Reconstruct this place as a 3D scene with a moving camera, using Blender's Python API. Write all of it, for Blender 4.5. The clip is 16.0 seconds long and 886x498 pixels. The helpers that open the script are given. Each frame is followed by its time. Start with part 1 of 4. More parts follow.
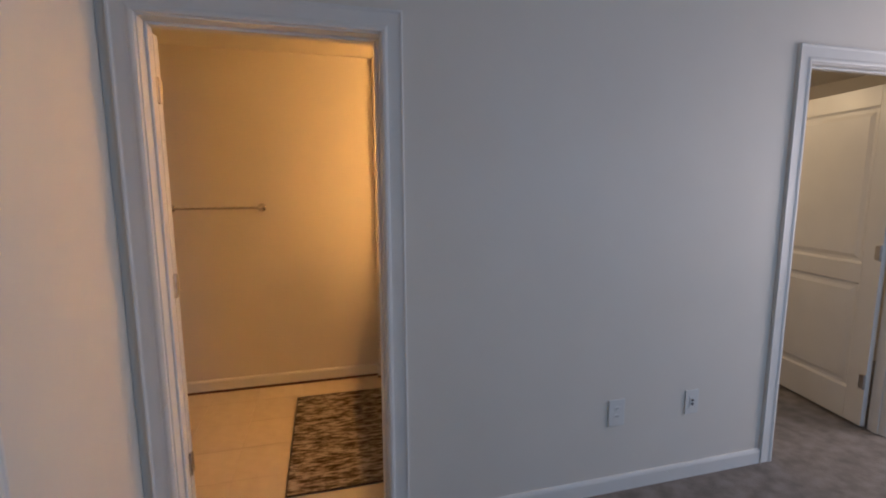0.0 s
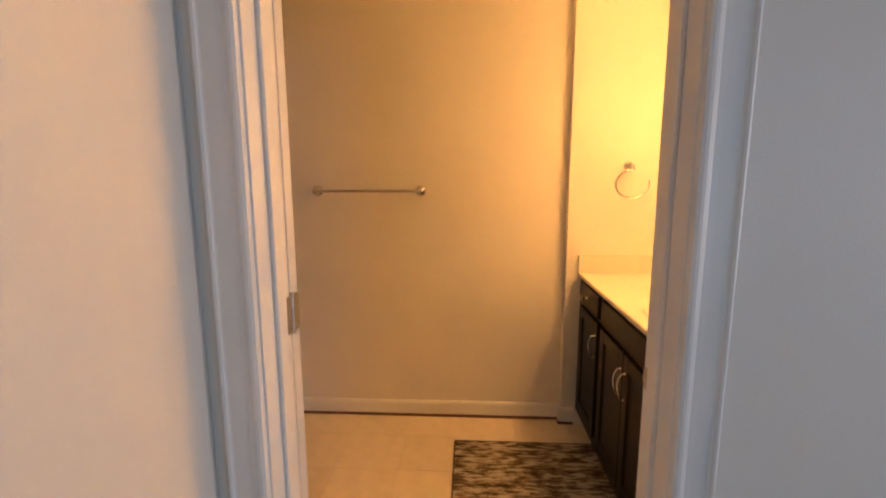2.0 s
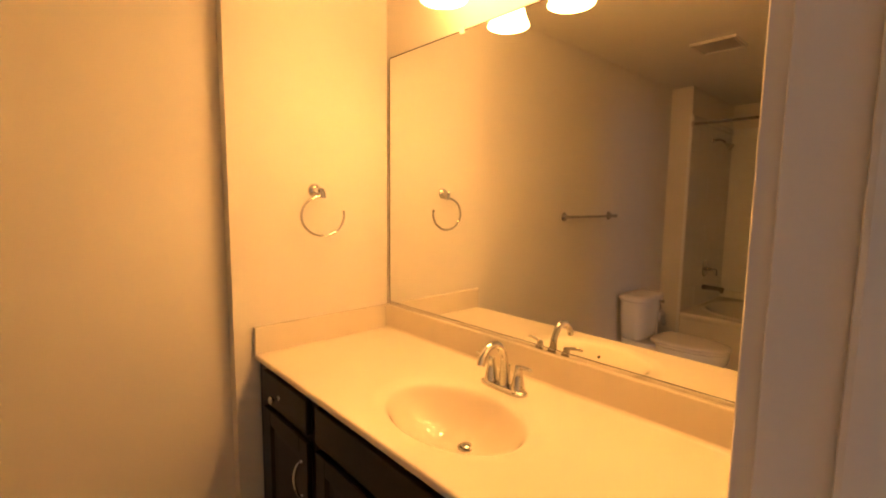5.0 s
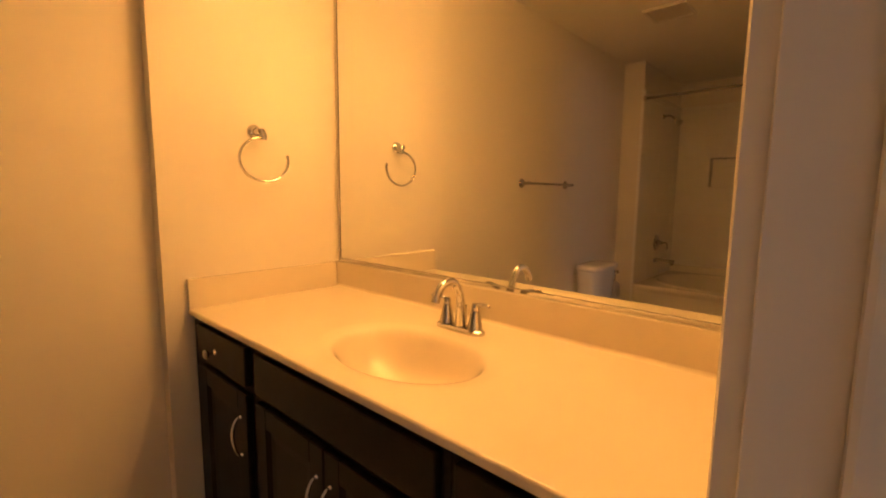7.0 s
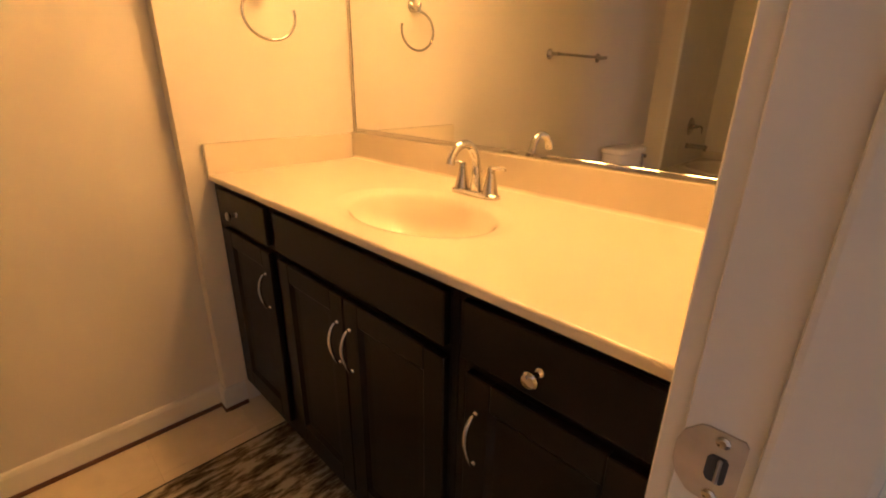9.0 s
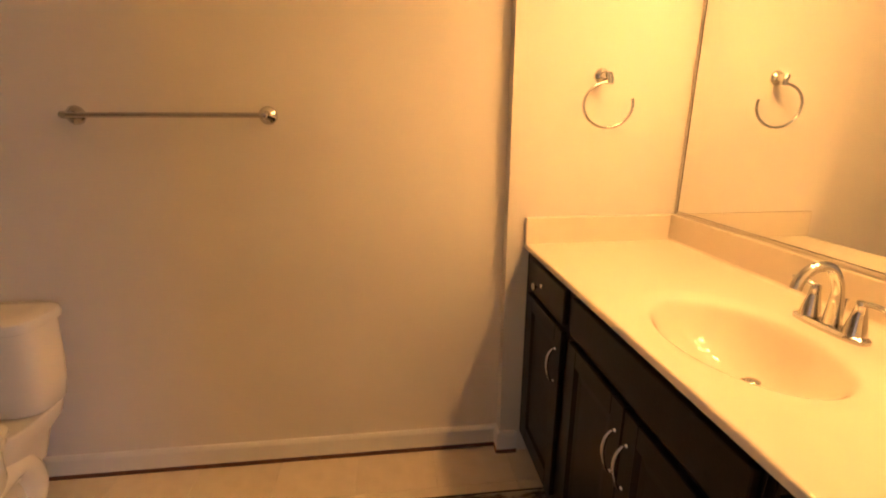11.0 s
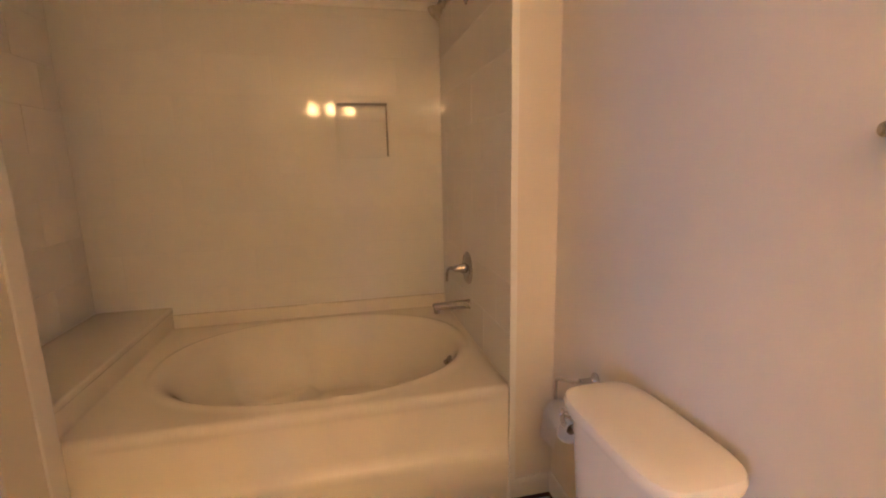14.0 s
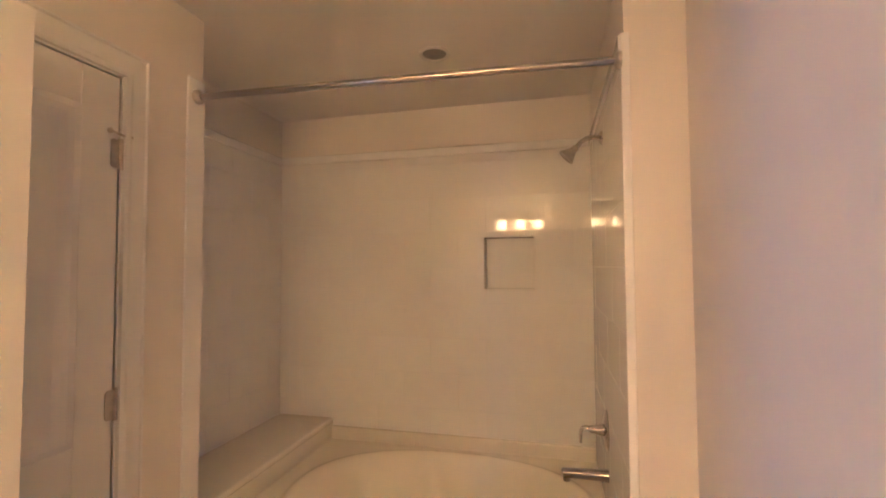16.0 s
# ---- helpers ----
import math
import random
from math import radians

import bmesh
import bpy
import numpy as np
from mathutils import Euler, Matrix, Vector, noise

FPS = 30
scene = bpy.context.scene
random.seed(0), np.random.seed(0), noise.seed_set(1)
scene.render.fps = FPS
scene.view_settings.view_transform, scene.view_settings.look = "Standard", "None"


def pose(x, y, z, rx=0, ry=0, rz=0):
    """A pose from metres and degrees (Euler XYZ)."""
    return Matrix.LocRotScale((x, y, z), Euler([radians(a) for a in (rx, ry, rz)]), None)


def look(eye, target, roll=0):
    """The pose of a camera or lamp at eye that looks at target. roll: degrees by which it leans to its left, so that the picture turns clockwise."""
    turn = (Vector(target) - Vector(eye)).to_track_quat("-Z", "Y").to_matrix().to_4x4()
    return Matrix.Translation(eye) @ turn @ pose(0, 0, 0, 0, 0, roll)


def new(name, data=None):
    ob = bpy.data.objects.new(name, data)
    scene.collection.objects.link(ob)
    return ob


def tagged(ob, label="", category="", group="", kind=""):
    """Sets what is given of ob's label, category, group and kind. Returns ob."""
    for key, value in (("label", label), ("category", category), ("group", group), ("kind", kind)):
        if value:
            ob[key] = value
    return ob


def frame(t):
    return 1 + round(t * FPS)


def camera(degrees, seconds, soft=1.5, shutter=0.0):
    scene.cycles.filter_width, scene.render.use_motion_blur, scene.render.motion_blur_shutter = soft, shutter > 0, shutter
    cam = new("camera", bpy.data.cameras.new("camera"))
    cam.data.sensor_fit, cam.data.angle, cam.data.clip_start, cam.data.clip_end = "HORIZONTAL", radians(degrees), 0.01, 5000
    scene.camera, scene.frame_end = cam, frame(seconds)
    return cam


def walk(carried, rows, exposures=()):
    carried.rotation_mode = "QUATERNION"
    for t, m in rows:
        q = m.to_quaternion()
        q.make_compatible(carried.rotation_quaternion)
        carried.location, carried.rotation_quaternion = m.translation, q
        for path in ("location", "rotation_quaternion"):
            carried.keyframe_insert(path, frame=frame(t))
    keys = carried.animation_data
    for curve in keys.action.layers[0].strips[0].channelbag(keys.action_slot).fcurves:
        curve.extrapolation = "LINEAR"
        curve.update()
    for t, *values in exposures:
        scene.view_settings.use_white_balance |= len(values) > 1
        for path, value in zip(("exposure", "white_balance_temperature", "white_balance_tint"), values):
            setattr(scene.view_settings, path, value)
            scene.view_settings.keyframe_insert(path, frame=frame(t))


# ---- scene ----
cam = camera(89.3, 16.0, soft=2.0)
PATH = [
    (0, (0.341, 0.451, 1.535), (0.844, 2.367, 1.263), -0.2),
    (0.5, (0.328, 0.467, 1.51), (0.438, 2.443, 1.222), -0.4),
    (1, (0.213, 0.701, 1.523), (0.232, 2.677, 1.212), -0.2),
    (1.5, (0.251, 1.05, 1.464), (0.212, 3.028, 1.172), -0.5),
    (2, (0.165, 1.414, 1.461), (0.055, 3.387, 1.151), -0.2),
    (2.5, (0.101, 1.698, 1.467), (-0.003, 3.672, 1.164), -0.1),
    (3, (0.128, 1.983, 1.432), (0.120, 3.964, 1.160), 0.0),
    (3.5, (0.172, 2.185, 1.460), (0.420, 4.15, 1.185), 0.2),
    (4, (0.228, 2.295, 1.472), (0.977, 4.137, 1.24), 0.5),
    (4.5, (0.226, 2.322, 1.505), (1.443, 3.896, 1.300), 0.8),
    (7, (0.294, 2.365, 1.314), (1.759, 3.705, 1.072), 0.6),
    (7.5, (0.299, 2.366, 1.262), (1.717, 3.690, 0.790), 1.0),
    (8, (0.297, 2.359, 1.209), (1.682, 3.638, 0.541), 1.0),
    (10.5, (0.317, 2.345, 1.328), (1.156, 4.058, 0.728), 0.0),
    (11, (0.301, 2.366, 1.365), (0.520, 4.280, 0.827), 0.0),
    (11.5, (0.170, 2.373, 1.385), (-0.249, 4.257, 0.867), -0.3),
    (12, (0.057, 2.45, 1.348), (-0.745, 4.224, 0.89), -0.5),
    (12.5, (-0.017, 2.696, 1.364), (-1.212, 4.234, 0.911), -1.3),
    (13, (-0.107, 2.891, 1.36), (-1.67, 4.07, 0.955), -1.4),
    (13.5, (-0.231, 3.063, 1.356), (-2.018, 3.877, 0.981), -1.3),
    (14, (-0.243, 3.236, 1.356), (-2.162, 3.664, 0.991), -1.2),
    (14.5, (-0.275, 3.362, 1.401), (-2.24, 3.411, 1.034), -1.1),
    (15, (-0.321, 3.459, 1.437), (-2.284, 3.281, 1.099), -0.8),
    (15.5, (-0.319, 3.591, 1.508), (-2.279, 3.211, 1.385), -0.9),
    (16, (-0.325, 3.614, 1.542), (-2.267, 3.145, 1.623), -0.3),
]
# the clip's camera brightens and cools its picture as it turns to the dim tub
EXPOSURES = [(0.0, 0.17, 6050, 10), (0.6, 0.4, 6050, 10), (1.5, 0.62, 6300, 10), (2.5, 0.65, 6750, 10), (3.5, 0.53, 6850, 11), (4.5, 0.36, 6500, 11), (7.0, 0.0, 7500, 14), (8.2, 0.28, 6700, 12), (10.5, 0.6, 5800, 9), (11.5, 0.5, 6050, 11), (12.5, 0.95, 6000, 12), (13.5, 1.28, 5100, 11), (14.5, 1.68, 4550, 10), (16.0, 1.84, 4400, 10)]
walk(cam, [(t, look(eye, target, roll)) for t, eye, target, roll in PATH], EXPOSURES)


# ---- world, lights ----
world = bpy.data.worlds.new("world")
scene.world = world
world.use_nodes = True
sky = world.node_tree.nodes.new("ShaderNodeTexSky")
sky.sky_type, sky.sun_disc, sky.sun_elevation, sky.sun_rotation = "NISHITA", False, radians(35), radians(200)
world.node_tree.links.new(sky.outputs[0], world.node_tree.nodes["Background"].inputs[0])
world.node_tree.nodes["Background"].inputs[1].default_value = 0.1

LAMP_Y = (3.425, 3.17, 2.915)
LAMP_X, LAMP_Z = 1.22, 2.180


def area_lamp(name, eye, target, sx, sy, watts, colour):
    ob = new(name, bpy.data.lights.new(name, "AREA"))
    ob.data.shape, ob.data.size, ob.data.size_y = "RECTANGLE", sx, sy
    ob.data.energy, ob.data.color = watts, colour
    ob.matrix_world = look(eye, target)
    return ob


def bulb_lamp(name, at, watts, colour, radius=0.03):
    ob = new(name, bpy.data.lights.new(name, "POINT"))
    ob.data.energy, ob.data.color, ob.data.shadow_soft_size = watts, colour, radius
    ob.location = at
    return ob


WARM = (1.0, 0.487, 0.150)
for ly in LAMP_Y:
    bulb_lamp("vanity_bulb", (LAMP_X, ly, LAMP_Z), 5.0, WARM)
# daylight of an unseen south window, added east fill, lamp of the side room
area_lamp("window_light_south", (4.15, -2.95, 1.5), (2.6, 0, 1.35), 1.5, 1.3, 32, (0.24, 0.55, 1.0))
area_lamp("east_fill_light", (4.95, 1.3, 1.5), (0, 1.3, 1.3), 1.2, 1.3, 32, (1.0, 0.86, 0.86))
bulb_lamp("side_room_bulb", (3.0, 3.5, 2.2), 9, (1.0, 0.72, 0.42), 0.06)


# ---- materials ----
def mat(name, colour, rough=0.5, metal=0.0, second=None, scale=6.0, bump=0.0, bump_scale=150.0, rough_var=0.0, coat=0.0, spec=0.5, vary=0.0):
    m = bpy.data.materials.new(name)
    m.use_nodes = True
    nt = m.node_tree
    b = nt.nodes["Principled BSDF"]
    b.inputs["Base Color"].default_value = (*colour, 1)
    b.inputs["Roughness"].default_value, b.inputs["Metallic"].default_value = rough, metal
    b.inputs["Coat Weight"].default_value, b.inputs["Specular IOR Level"].default_value = coat, spec
    co = nt.nodes.new("ShaderNodeTexCoord").outputs["Object"]
    big = nt.nodes.new("ShaderNodeTexNoise")
    big.inputs["Scale"].default_value, big.inputs["Detail"].default_value = scale, 5
    nt.links.new(co, big.inputs["Vector"])
    col = None
    if second:
        mix = nt.nodes.new("ShaderNodeMix")
        mix.data_type = "RGBA"
        mix.inputs[6].default_value, mix.inputs[7].default_value = (*colour, 1), (*second, 1)
        ramp = nt.nodes.new("ShaderNodeMapRange")
        ramp.inputs[1].default_value, ramp.inputs[2].default_value = 0.35, 0.68
        nt.links.new(big.outputs["Fac"], ramp.inputs[0])
        nt.links.new(ramp.outputs[0], mix.inputs[0])
        col = mix.outputs[2]
    if vary:
        info = nt.nodes.new("ShaderNodeObjectInfo")
        hsv = nt.nodes.new("ShaderNodeHueSaturation")
        rng = nt.nodes.new("ShaderNodeMapRange")
        rng.inputs[3].default_value, rng.inputs[4].default_value = 1 - vary, 1 + vary
        nt.links.new(info.outputs["Random"], rng.inputs[0])
        nt.links.new(rng.outputs[0], hsv.inputs["Value"])
        if col:
            nt.links.new(col, hsv.inputs["Color"])
        else:
            hsv.inputs["Color"].default_value = (*colour, 1)
        col = hsv.outputs[0]
    if col:
        nt.links.new(col, b.inputs["Base Color"])
    if rough_var:
        rr = nt.nodes.new("ShaderNodeMapRange")
        rr.inputs[3].default_value, rr.inputs[4].default_value = max(rough - rough_var, 0.02), rough + rough_var
        nt.links.new(big.outputs["Fac"], rr.inputs[0])
        nt.links.new(rr.outputs[0], b.inputs["Roughness"])
    if bump:
        fine = nt.nodes.new("ShaderNodeTexNoise")
        fine.inputs["Scale"].default_value, fine.inputs["Detail"].default_value = bump_scale, 3
        nt.links.new(co, fine.inputs["Vector"])
        bp = nt.nodes.new("ShaderNodeBump")
        bp.inputs["Strength"].default_value, bp.inputs["Distance"].default_value = bump, 0.004
        nt.links.new(fine.outputs["Fac"], bp.inputs["Height"])
        nt.links.new(bp.outputs[0], b.inputs["Normal"])
    return m


PAINT = mat("wall_paint", (0.765, 0.713, 0.637), 0.5, second=(0.743, 0.692, 0.617), scale=2.5, bump=0.10, bump_scale=160, rough_var=0.08)
CEIL = mat("ceiling_paint", (0.82, 0.78, 0.71), 0.8, second=(0.79, 0.75, 0.68), scale=2.0, bump=0.25, bump_scale=120)
TRIM = mat("trim_paint", (0.78, 0.76, 0.72), 0.44, second=(0.74, 0.72, 0.68), scale=5, bump=0.05, bump_scale=60, rough_var=0.08)
DOORP = mat("door_paint", (0.76, 0.74, 0.70), 0.35, second=(0.72, 0.70, 0.66), scale=4, bump=0.08, bump_scale=90, rough_var=0.08)
FLOORT = mat("floor_tile_glaze", (0.72, 0.62, 0.50), 0.35, second=(0.66, 0.56, 0.44), scale=14, bump=0.08, bump_scale=90, rough_var=0.1, vary=0.04)
GROUT = mat("grout", (0.70, 0.60, 0.48), 0.5, second=(0.66, 0.56, 0.44), scale=40)
SHOWERT = mat("shower_tile_glaze", (0.86, 0.842, 0.81), 0.025, second=(0.845, 0.827, 0.793), scale=9, vary=0.010)
SGROUT = mat("shower_grout", (0.82, 0.80, 0.765), 0.5, second=(0.79, 0.77, 0.73), scale=40)
MARBLE = mat("cultured_marble", (0.76, 0.68, 0.56), 0.045, second=(0.745, 0.665, 0.54), scale=4, bump=0.006, bump_scale=30, rough_var=0.01, coat=0.0)
ACRYL = mat("tub_acrylic", (0.82, 0.77, 0.68), 0.05, second=(0.80, 0.75, 0.655), scale=5, rough_var=0.015, bump=0.01, bump_scale=20, spec=0.18)
CERAM = mat("toilet_ceramic", (0.80, 0.76, 0.69), 0.09, second=(0.78, 0.74, 0.67), scale=5, rough_var=0.03)
SEATP = mat("seat_plastic", (0.79, 0.74, 0.66), 0.2, second=(0.77, 0.72, 0.64), scale=6, rough_var=0.05)
CHROME = mat("chrome", (0.62, 0.61, 0.60), 0.06, 1.0, rough_var=0.02, scale=40)
# darker chrome: the tub fittings' dark reflections are put into the base colour
CHROME_DARK = mat("chrome_dark_reflections", (0.44, 0.42, 0.40), 0.10, 1.0, rough_var=0.04, scale=40)
NICKEL = mat("brushed_nickel", (0.58, 0.53, 0.47), 0.45, 1.0, second=(0.44, 0.40, 0.36), scale=30, rough_var=0.1)
ESPRESSO = mat("espresso_wood", (0.0065, 0.0030, 0.0022), 0.38, second=(0.011, 0.0052, 0.0036), scale=18, bump=0.06, bump_scale=120, rough_var=0.06, spec=0.22)
DARKGAP = mat("dark_inside", (0.012, 0.010, 0.009), 0.8, second=(0.02, 0.016, 0.014), scale=20)
BASE_BROWN = mat("dark_brown_strip", (0.13, 0.050, 0.024), 0.45, second=(0.09, 0.034, 0.017), scale=25, bump=0.08)
MIRROR = mat("mirror_glass", (0.87, 0.885, 0.865), 0.015, 1.0)
PLASTIC = mat("white_plastic", (0.74, 0.73, 0.70), 0.35, second=(0.72, 0.71, 0.68), scale=20)
SLOT = mat("socket_slot", (0.05, 0.05, 0.05), 0.6)
PAPER = mat("tissue_paper", (0.82, 0.79, 0.75), 0.95, second=(0.78, 0.75, 0.71), scale=60, bump=0.2, bump_scale=200)
CARD = mat("cardboard", (0.33, 0.24, 0.16), 0.9, second=(0.28, 0.2, 0.13), scale=50)
VENTP = mat("vent_plastic", (0.70, 0.66, 0.60), 0.5, second=(0.66, 0.62, 0.56), scale=12)
CARPET = mat("carpet_pile", (0.31, 0.28, 0.26), 0.97, second=(0.20, 0.18, 0.165), scale=11, bump=1.0, bump_scale=450, spec=0.1)


def shade_glass():
    m = bpy.data.materials.new("lit_opal_glass")
    m.use_nodes = True
    b = m.node_tree.nodes["Principled BSDF"]
    b.inputs["Base Color"].default_value = (0.85, 0.8, 0.72, 1)
    b.inputs["Roughness"].default_value = 0.25
    b.inputs["Emission Color"].default_value = (1.0, 0.50, 0.14, 1)
    b.inputs["Emission Strength"].default_value = 26.0
    return m


OPAL = shade_glass()


def rug_cloth():
    m = bpy.data.materials.new("rug_weave")
    m.use_nodes = True
    nt = m.node_tree
    b = nt.nodes["Principled BSDF"]
    b.inputs["Roughness"].default_value, b.inputs["Specular IOR Level"].default_value = 0.95, 0.1
    co = nt.nodes.new("ShaderNodeTexCoord")
    mp = nt.nodes.new("ShaderNodeMapping")
    mp.inputs["Scale"].default_value = (13, 50, 1)
    nz = nt.nodes.new("ShaderNodeTexNoise")
    nz.inputs["Scale"].default_value, nz.inputs["Detail"].default_value, nz.inputs["Roughness"].default_value = 1.0, 4, 0.65
    mp2 = nt.nodes.new("ShaderNodeMapping")
    mp2.inputs["Scale"].default_value = (5, 17, 1)
    n2 = nt.nodes.new("ShaderNodeTexNoise")
    n2.inputs["Scale"].default_value, n2.inputs["Detail"].default_value = 1.0, 3
    add = nt.nodes.new("ShaderNodeMath")
    add.operation = "MULTIPLY_ADD"
    add.inputs[1].default_value = 0.45
    ramp = nt.nodes.new("ShaderNodeValToRGB")
    e = ramp.color_ramp.elements
    e[0].position, e[0].color = 0.55, (0.034, 0.024, 0.017, 1)
    e[1].position, e[1].color = 0.82, (0.44, 0.39, 0.33, 1)
    k = e.new(0.64)
    k.color = (0.095, 0.070, 0.052, 1)
    k = e.new(0.72)
    k.color = (0.20, 0.162, 0.125, 1)
    nt.links.new(co.outputs["Object"], mp.inputs[0])
    nt.links.new(co.outputs["Object"], mp2.inputs[0])
    nt.links.new(mp.outputs[0], nz.inputs["Vector"])
    nt.links.new(mp2.outputs[0], n2.inputs["Vector"])
    nt.links.new(n2.outputs["Fac"], add.inputs[0])
    nt.links.new(nz.outputs["Fac"], add.inputs[2])
    nt.links.new(add.outputs[0], ramp.inputs[0])
    nt.links.new(ramp.outputs[0], b.inputs["Base Color"])
    bp = nt.nodes.new("ShaderNodeBump")
    bp.inputs["Strength"].default_value, bp.inputs["Distance"].default_value = 0.8, 0.004
    nt.links.new(nz.outputs["Fac"], bp.inputs["Height"])
    nt.links.new(bp.outputs[0], b.inputs["Normal"])
    return m


RUG = rug_cloth()
RUGEDGE = mat("rug_binding", (0.035, 0.024, 0.018), 0.95, second=(0.05, 0.036, 0.028), scale=80, bump=0.3)


# ---- mesh helpers ----
def part(name, bm, material, parent=None, label="", smooth=False):
    me = bpy.data.meshes.new(name)
    bmesh.ops.recalc_face_normals(bm, faces=bm.faces)
    bm.to_mesh(me)
    bm.free()
    if smooth:
        me.shade_smooth()
        me.set_sharp_from_angle(angle=radians(38))
    me.materials.append(material)
    ob = new(name, me)
    if parent:
        ob.parent = parent
    if label:
        ob["label"] = label
    return ob


def thing(name, label, category, group="", at=None):
    ob = new(name)
    ob.empty_display_size = 0.05
    if at:
        ob.matrix_basis = at if isinstance(at, Matrix) else Matrix.Translation(at)
    return tagged(ob, label, category, group)


def box(bm, a, b, bevel=0.0, seg=2):
    made = bmesh.ops.create_cube(bm, size=1.0)["verts"]
    for v in made:
        for i in range(3):
            v.co[i] = a[i] + (b[i] - a[i]) * (v.co[i] + 0.5)
    if bevel:
        edges = list({e for v in made for e in v.link_edges})
        bmesh.ops.bevel(bm, geom=edges, offset=bevel, segments=seg, affect="EDGES", profile=0.6)
    return bm


def boxes(*pairs, bevel=0.0, seg=2):
    bm = bmesh.new()
    for a, b in pairs:
        box(bm, a, b, bevel, seg)
    return bm


def rings(loops, close_a=True, close_b=True, bm=None):
    """Skin closed loops of equal length into one surface."""
    bm = bm or bmesh.new()
    rows = [[bm.verts.new(p) for p in loop] for loop in loops]
    n = len(rows[0])
    for r0, r1 in zip(rows, rows[1:]):
        for i in range(n):
            bm.faces.new((r0[i], r0[(i + 1) % n], r1[(i + 1) % n], r1[i]))
    if close_a:
        bm.faces.new(rows[0])
    if close_b:
        bm.faces.new(rows[-1])
    return bm


def oval(cx, cy, z, rx, ry, power=2.0, n=40, front=None, back=None):
    """A superellipse round (cx, cy); front: a longer reach towards -y; back: a squarer power towards +y."""
    out = []
    for i in range(n):
        a = 2 * math.pi * i / n
        c, s = math.cos(a), math.sin(a)
        k = 2 / (back if back and s > 0 else power)
        r = front if (front and s < 0) else ry
        out.append((cx + math.copysign(abs(c) ** k, c) * rx, cy + math.copysign(abs(s) ** k, s) * r, z))
    return out


def lathe(profile, n=32, m=None, bm=None):
    """Turn (radius, height) pairs about z; m places the result."""
    m = m or Matrix()
    loops = [[m @ Vector((max(r, 1e-4) * math.cos(2 * math.pi * i / n), max(r, 1e-4) * math.sin(2 * math.pi * i / n), h)) for i in range(n)] for r, h in profile]
    return rings(loops, True, True, bm)


def tube(points, radii, n=14, bm=None):
    """A round bar through points."""
    pts = [Vector(p) for p in points]
    if not isinstance(radii, (list, tuple)):
        radii = [radii] * len(pts)
    loops, side = [], None
    for i, p in enumerate(pts):
        d = (pts[min(i + 1, len(pts) - 1)] - pts[max(i - 1, 0)]).normalized()
        if side is None:
            side = d.orthogonal().normalized()
        side = (side - d * side.dot(d)).normalized()
        up = d.cross(side)
        loops.append([p + (side * math.cos(2 * math.pi * k / n) + up * math.sin(2 * math.pi * k / n)) * radii[i] for k in range(n)])
    return rings(loops, True, True, bm)


def curve_points(ctrl, steps=8):
    """A smooth line through control points (Catmull-Rom)."""
    p = [Vector(c) for c in ctrl]
    p = [2 * p[0] - p[1], *p, 2 * p[-1] - p[-2]]
    out = []
    for i in range(1, len(p) - 2):
        for k in range(steps):
            t = k / steps
            a, b, c, d = p[i - 1], p[i], p[i + 1], p[i + 2]
            out.append(0.5 * (2 * b + (c - a) * t + (2 * a - 5 * b + 4 * c - d) * t * t + (3 * b - a - 3 * c + d) * t ** 3))
    out.append(p[-2])
    return out


def towards(at, direction):
    """A pose at a point whose z axis runs along direction."""
    return Matrix.Translation(at) @ Vector(direction).to_track_quat("Z", "Y").to_matrix().to_4x4()


def setting(ob, label=""):
    return tagged(ob, label, kind="structure")


def profile_run(shape, a, b, out, bm=None):
    """Run a moulding profile of (outward, upward) pairs from a to b; out is the outward direction."""
    a, b, out = Vector(a), Vector(b), Vector(out)
    up = (b - a).normalized().cross(out)
    up = -up if up.z < -0.5 else up
    return rings([[q + out * o + up * h for o, h in shape] for q in (a, b)], True, True, bm)


CASING_W = 0.083
CASING = [(0, 0), (0.0165, 0), (0.0185, 0.004), (0.0175, 0.009), (0.0145, 0.012), (0.0135, 0.016), (0.013, 0.046), (0.0135, 0.058), (0.0150, 0.061), (0.0175, 0.068), (0.0175, 0.074), (0.0150, 0.081), (0, 0.083)]


def casing(name, axis, plane, out, lo, hi, top, parent=None, foot=0.0):
    """Door casing of three mitred lengths round an opening. axis 'x' or 'y': the wall's run; plane: its face; out: +1 or -1."""
    def place(u, z, o):
        return (u, plane + out * o, z) if axis == "x" else (plane + out * o, u, z)
    bm = bmesh.new()
    w = [(o, CASING_W - h) for o, h in CASING]
    rings([[place(lo - h, foot, o) for o, h in w], [place(lo - h, top + h, o) for o, h in w], [place(hi + h, top + h, o) for o, h in w], [place(hi + h, foot, o) for o, h in w]], True, True, bm)
    return setting(part(name, bm, TRIM, parent), "white painted moulded door casing")


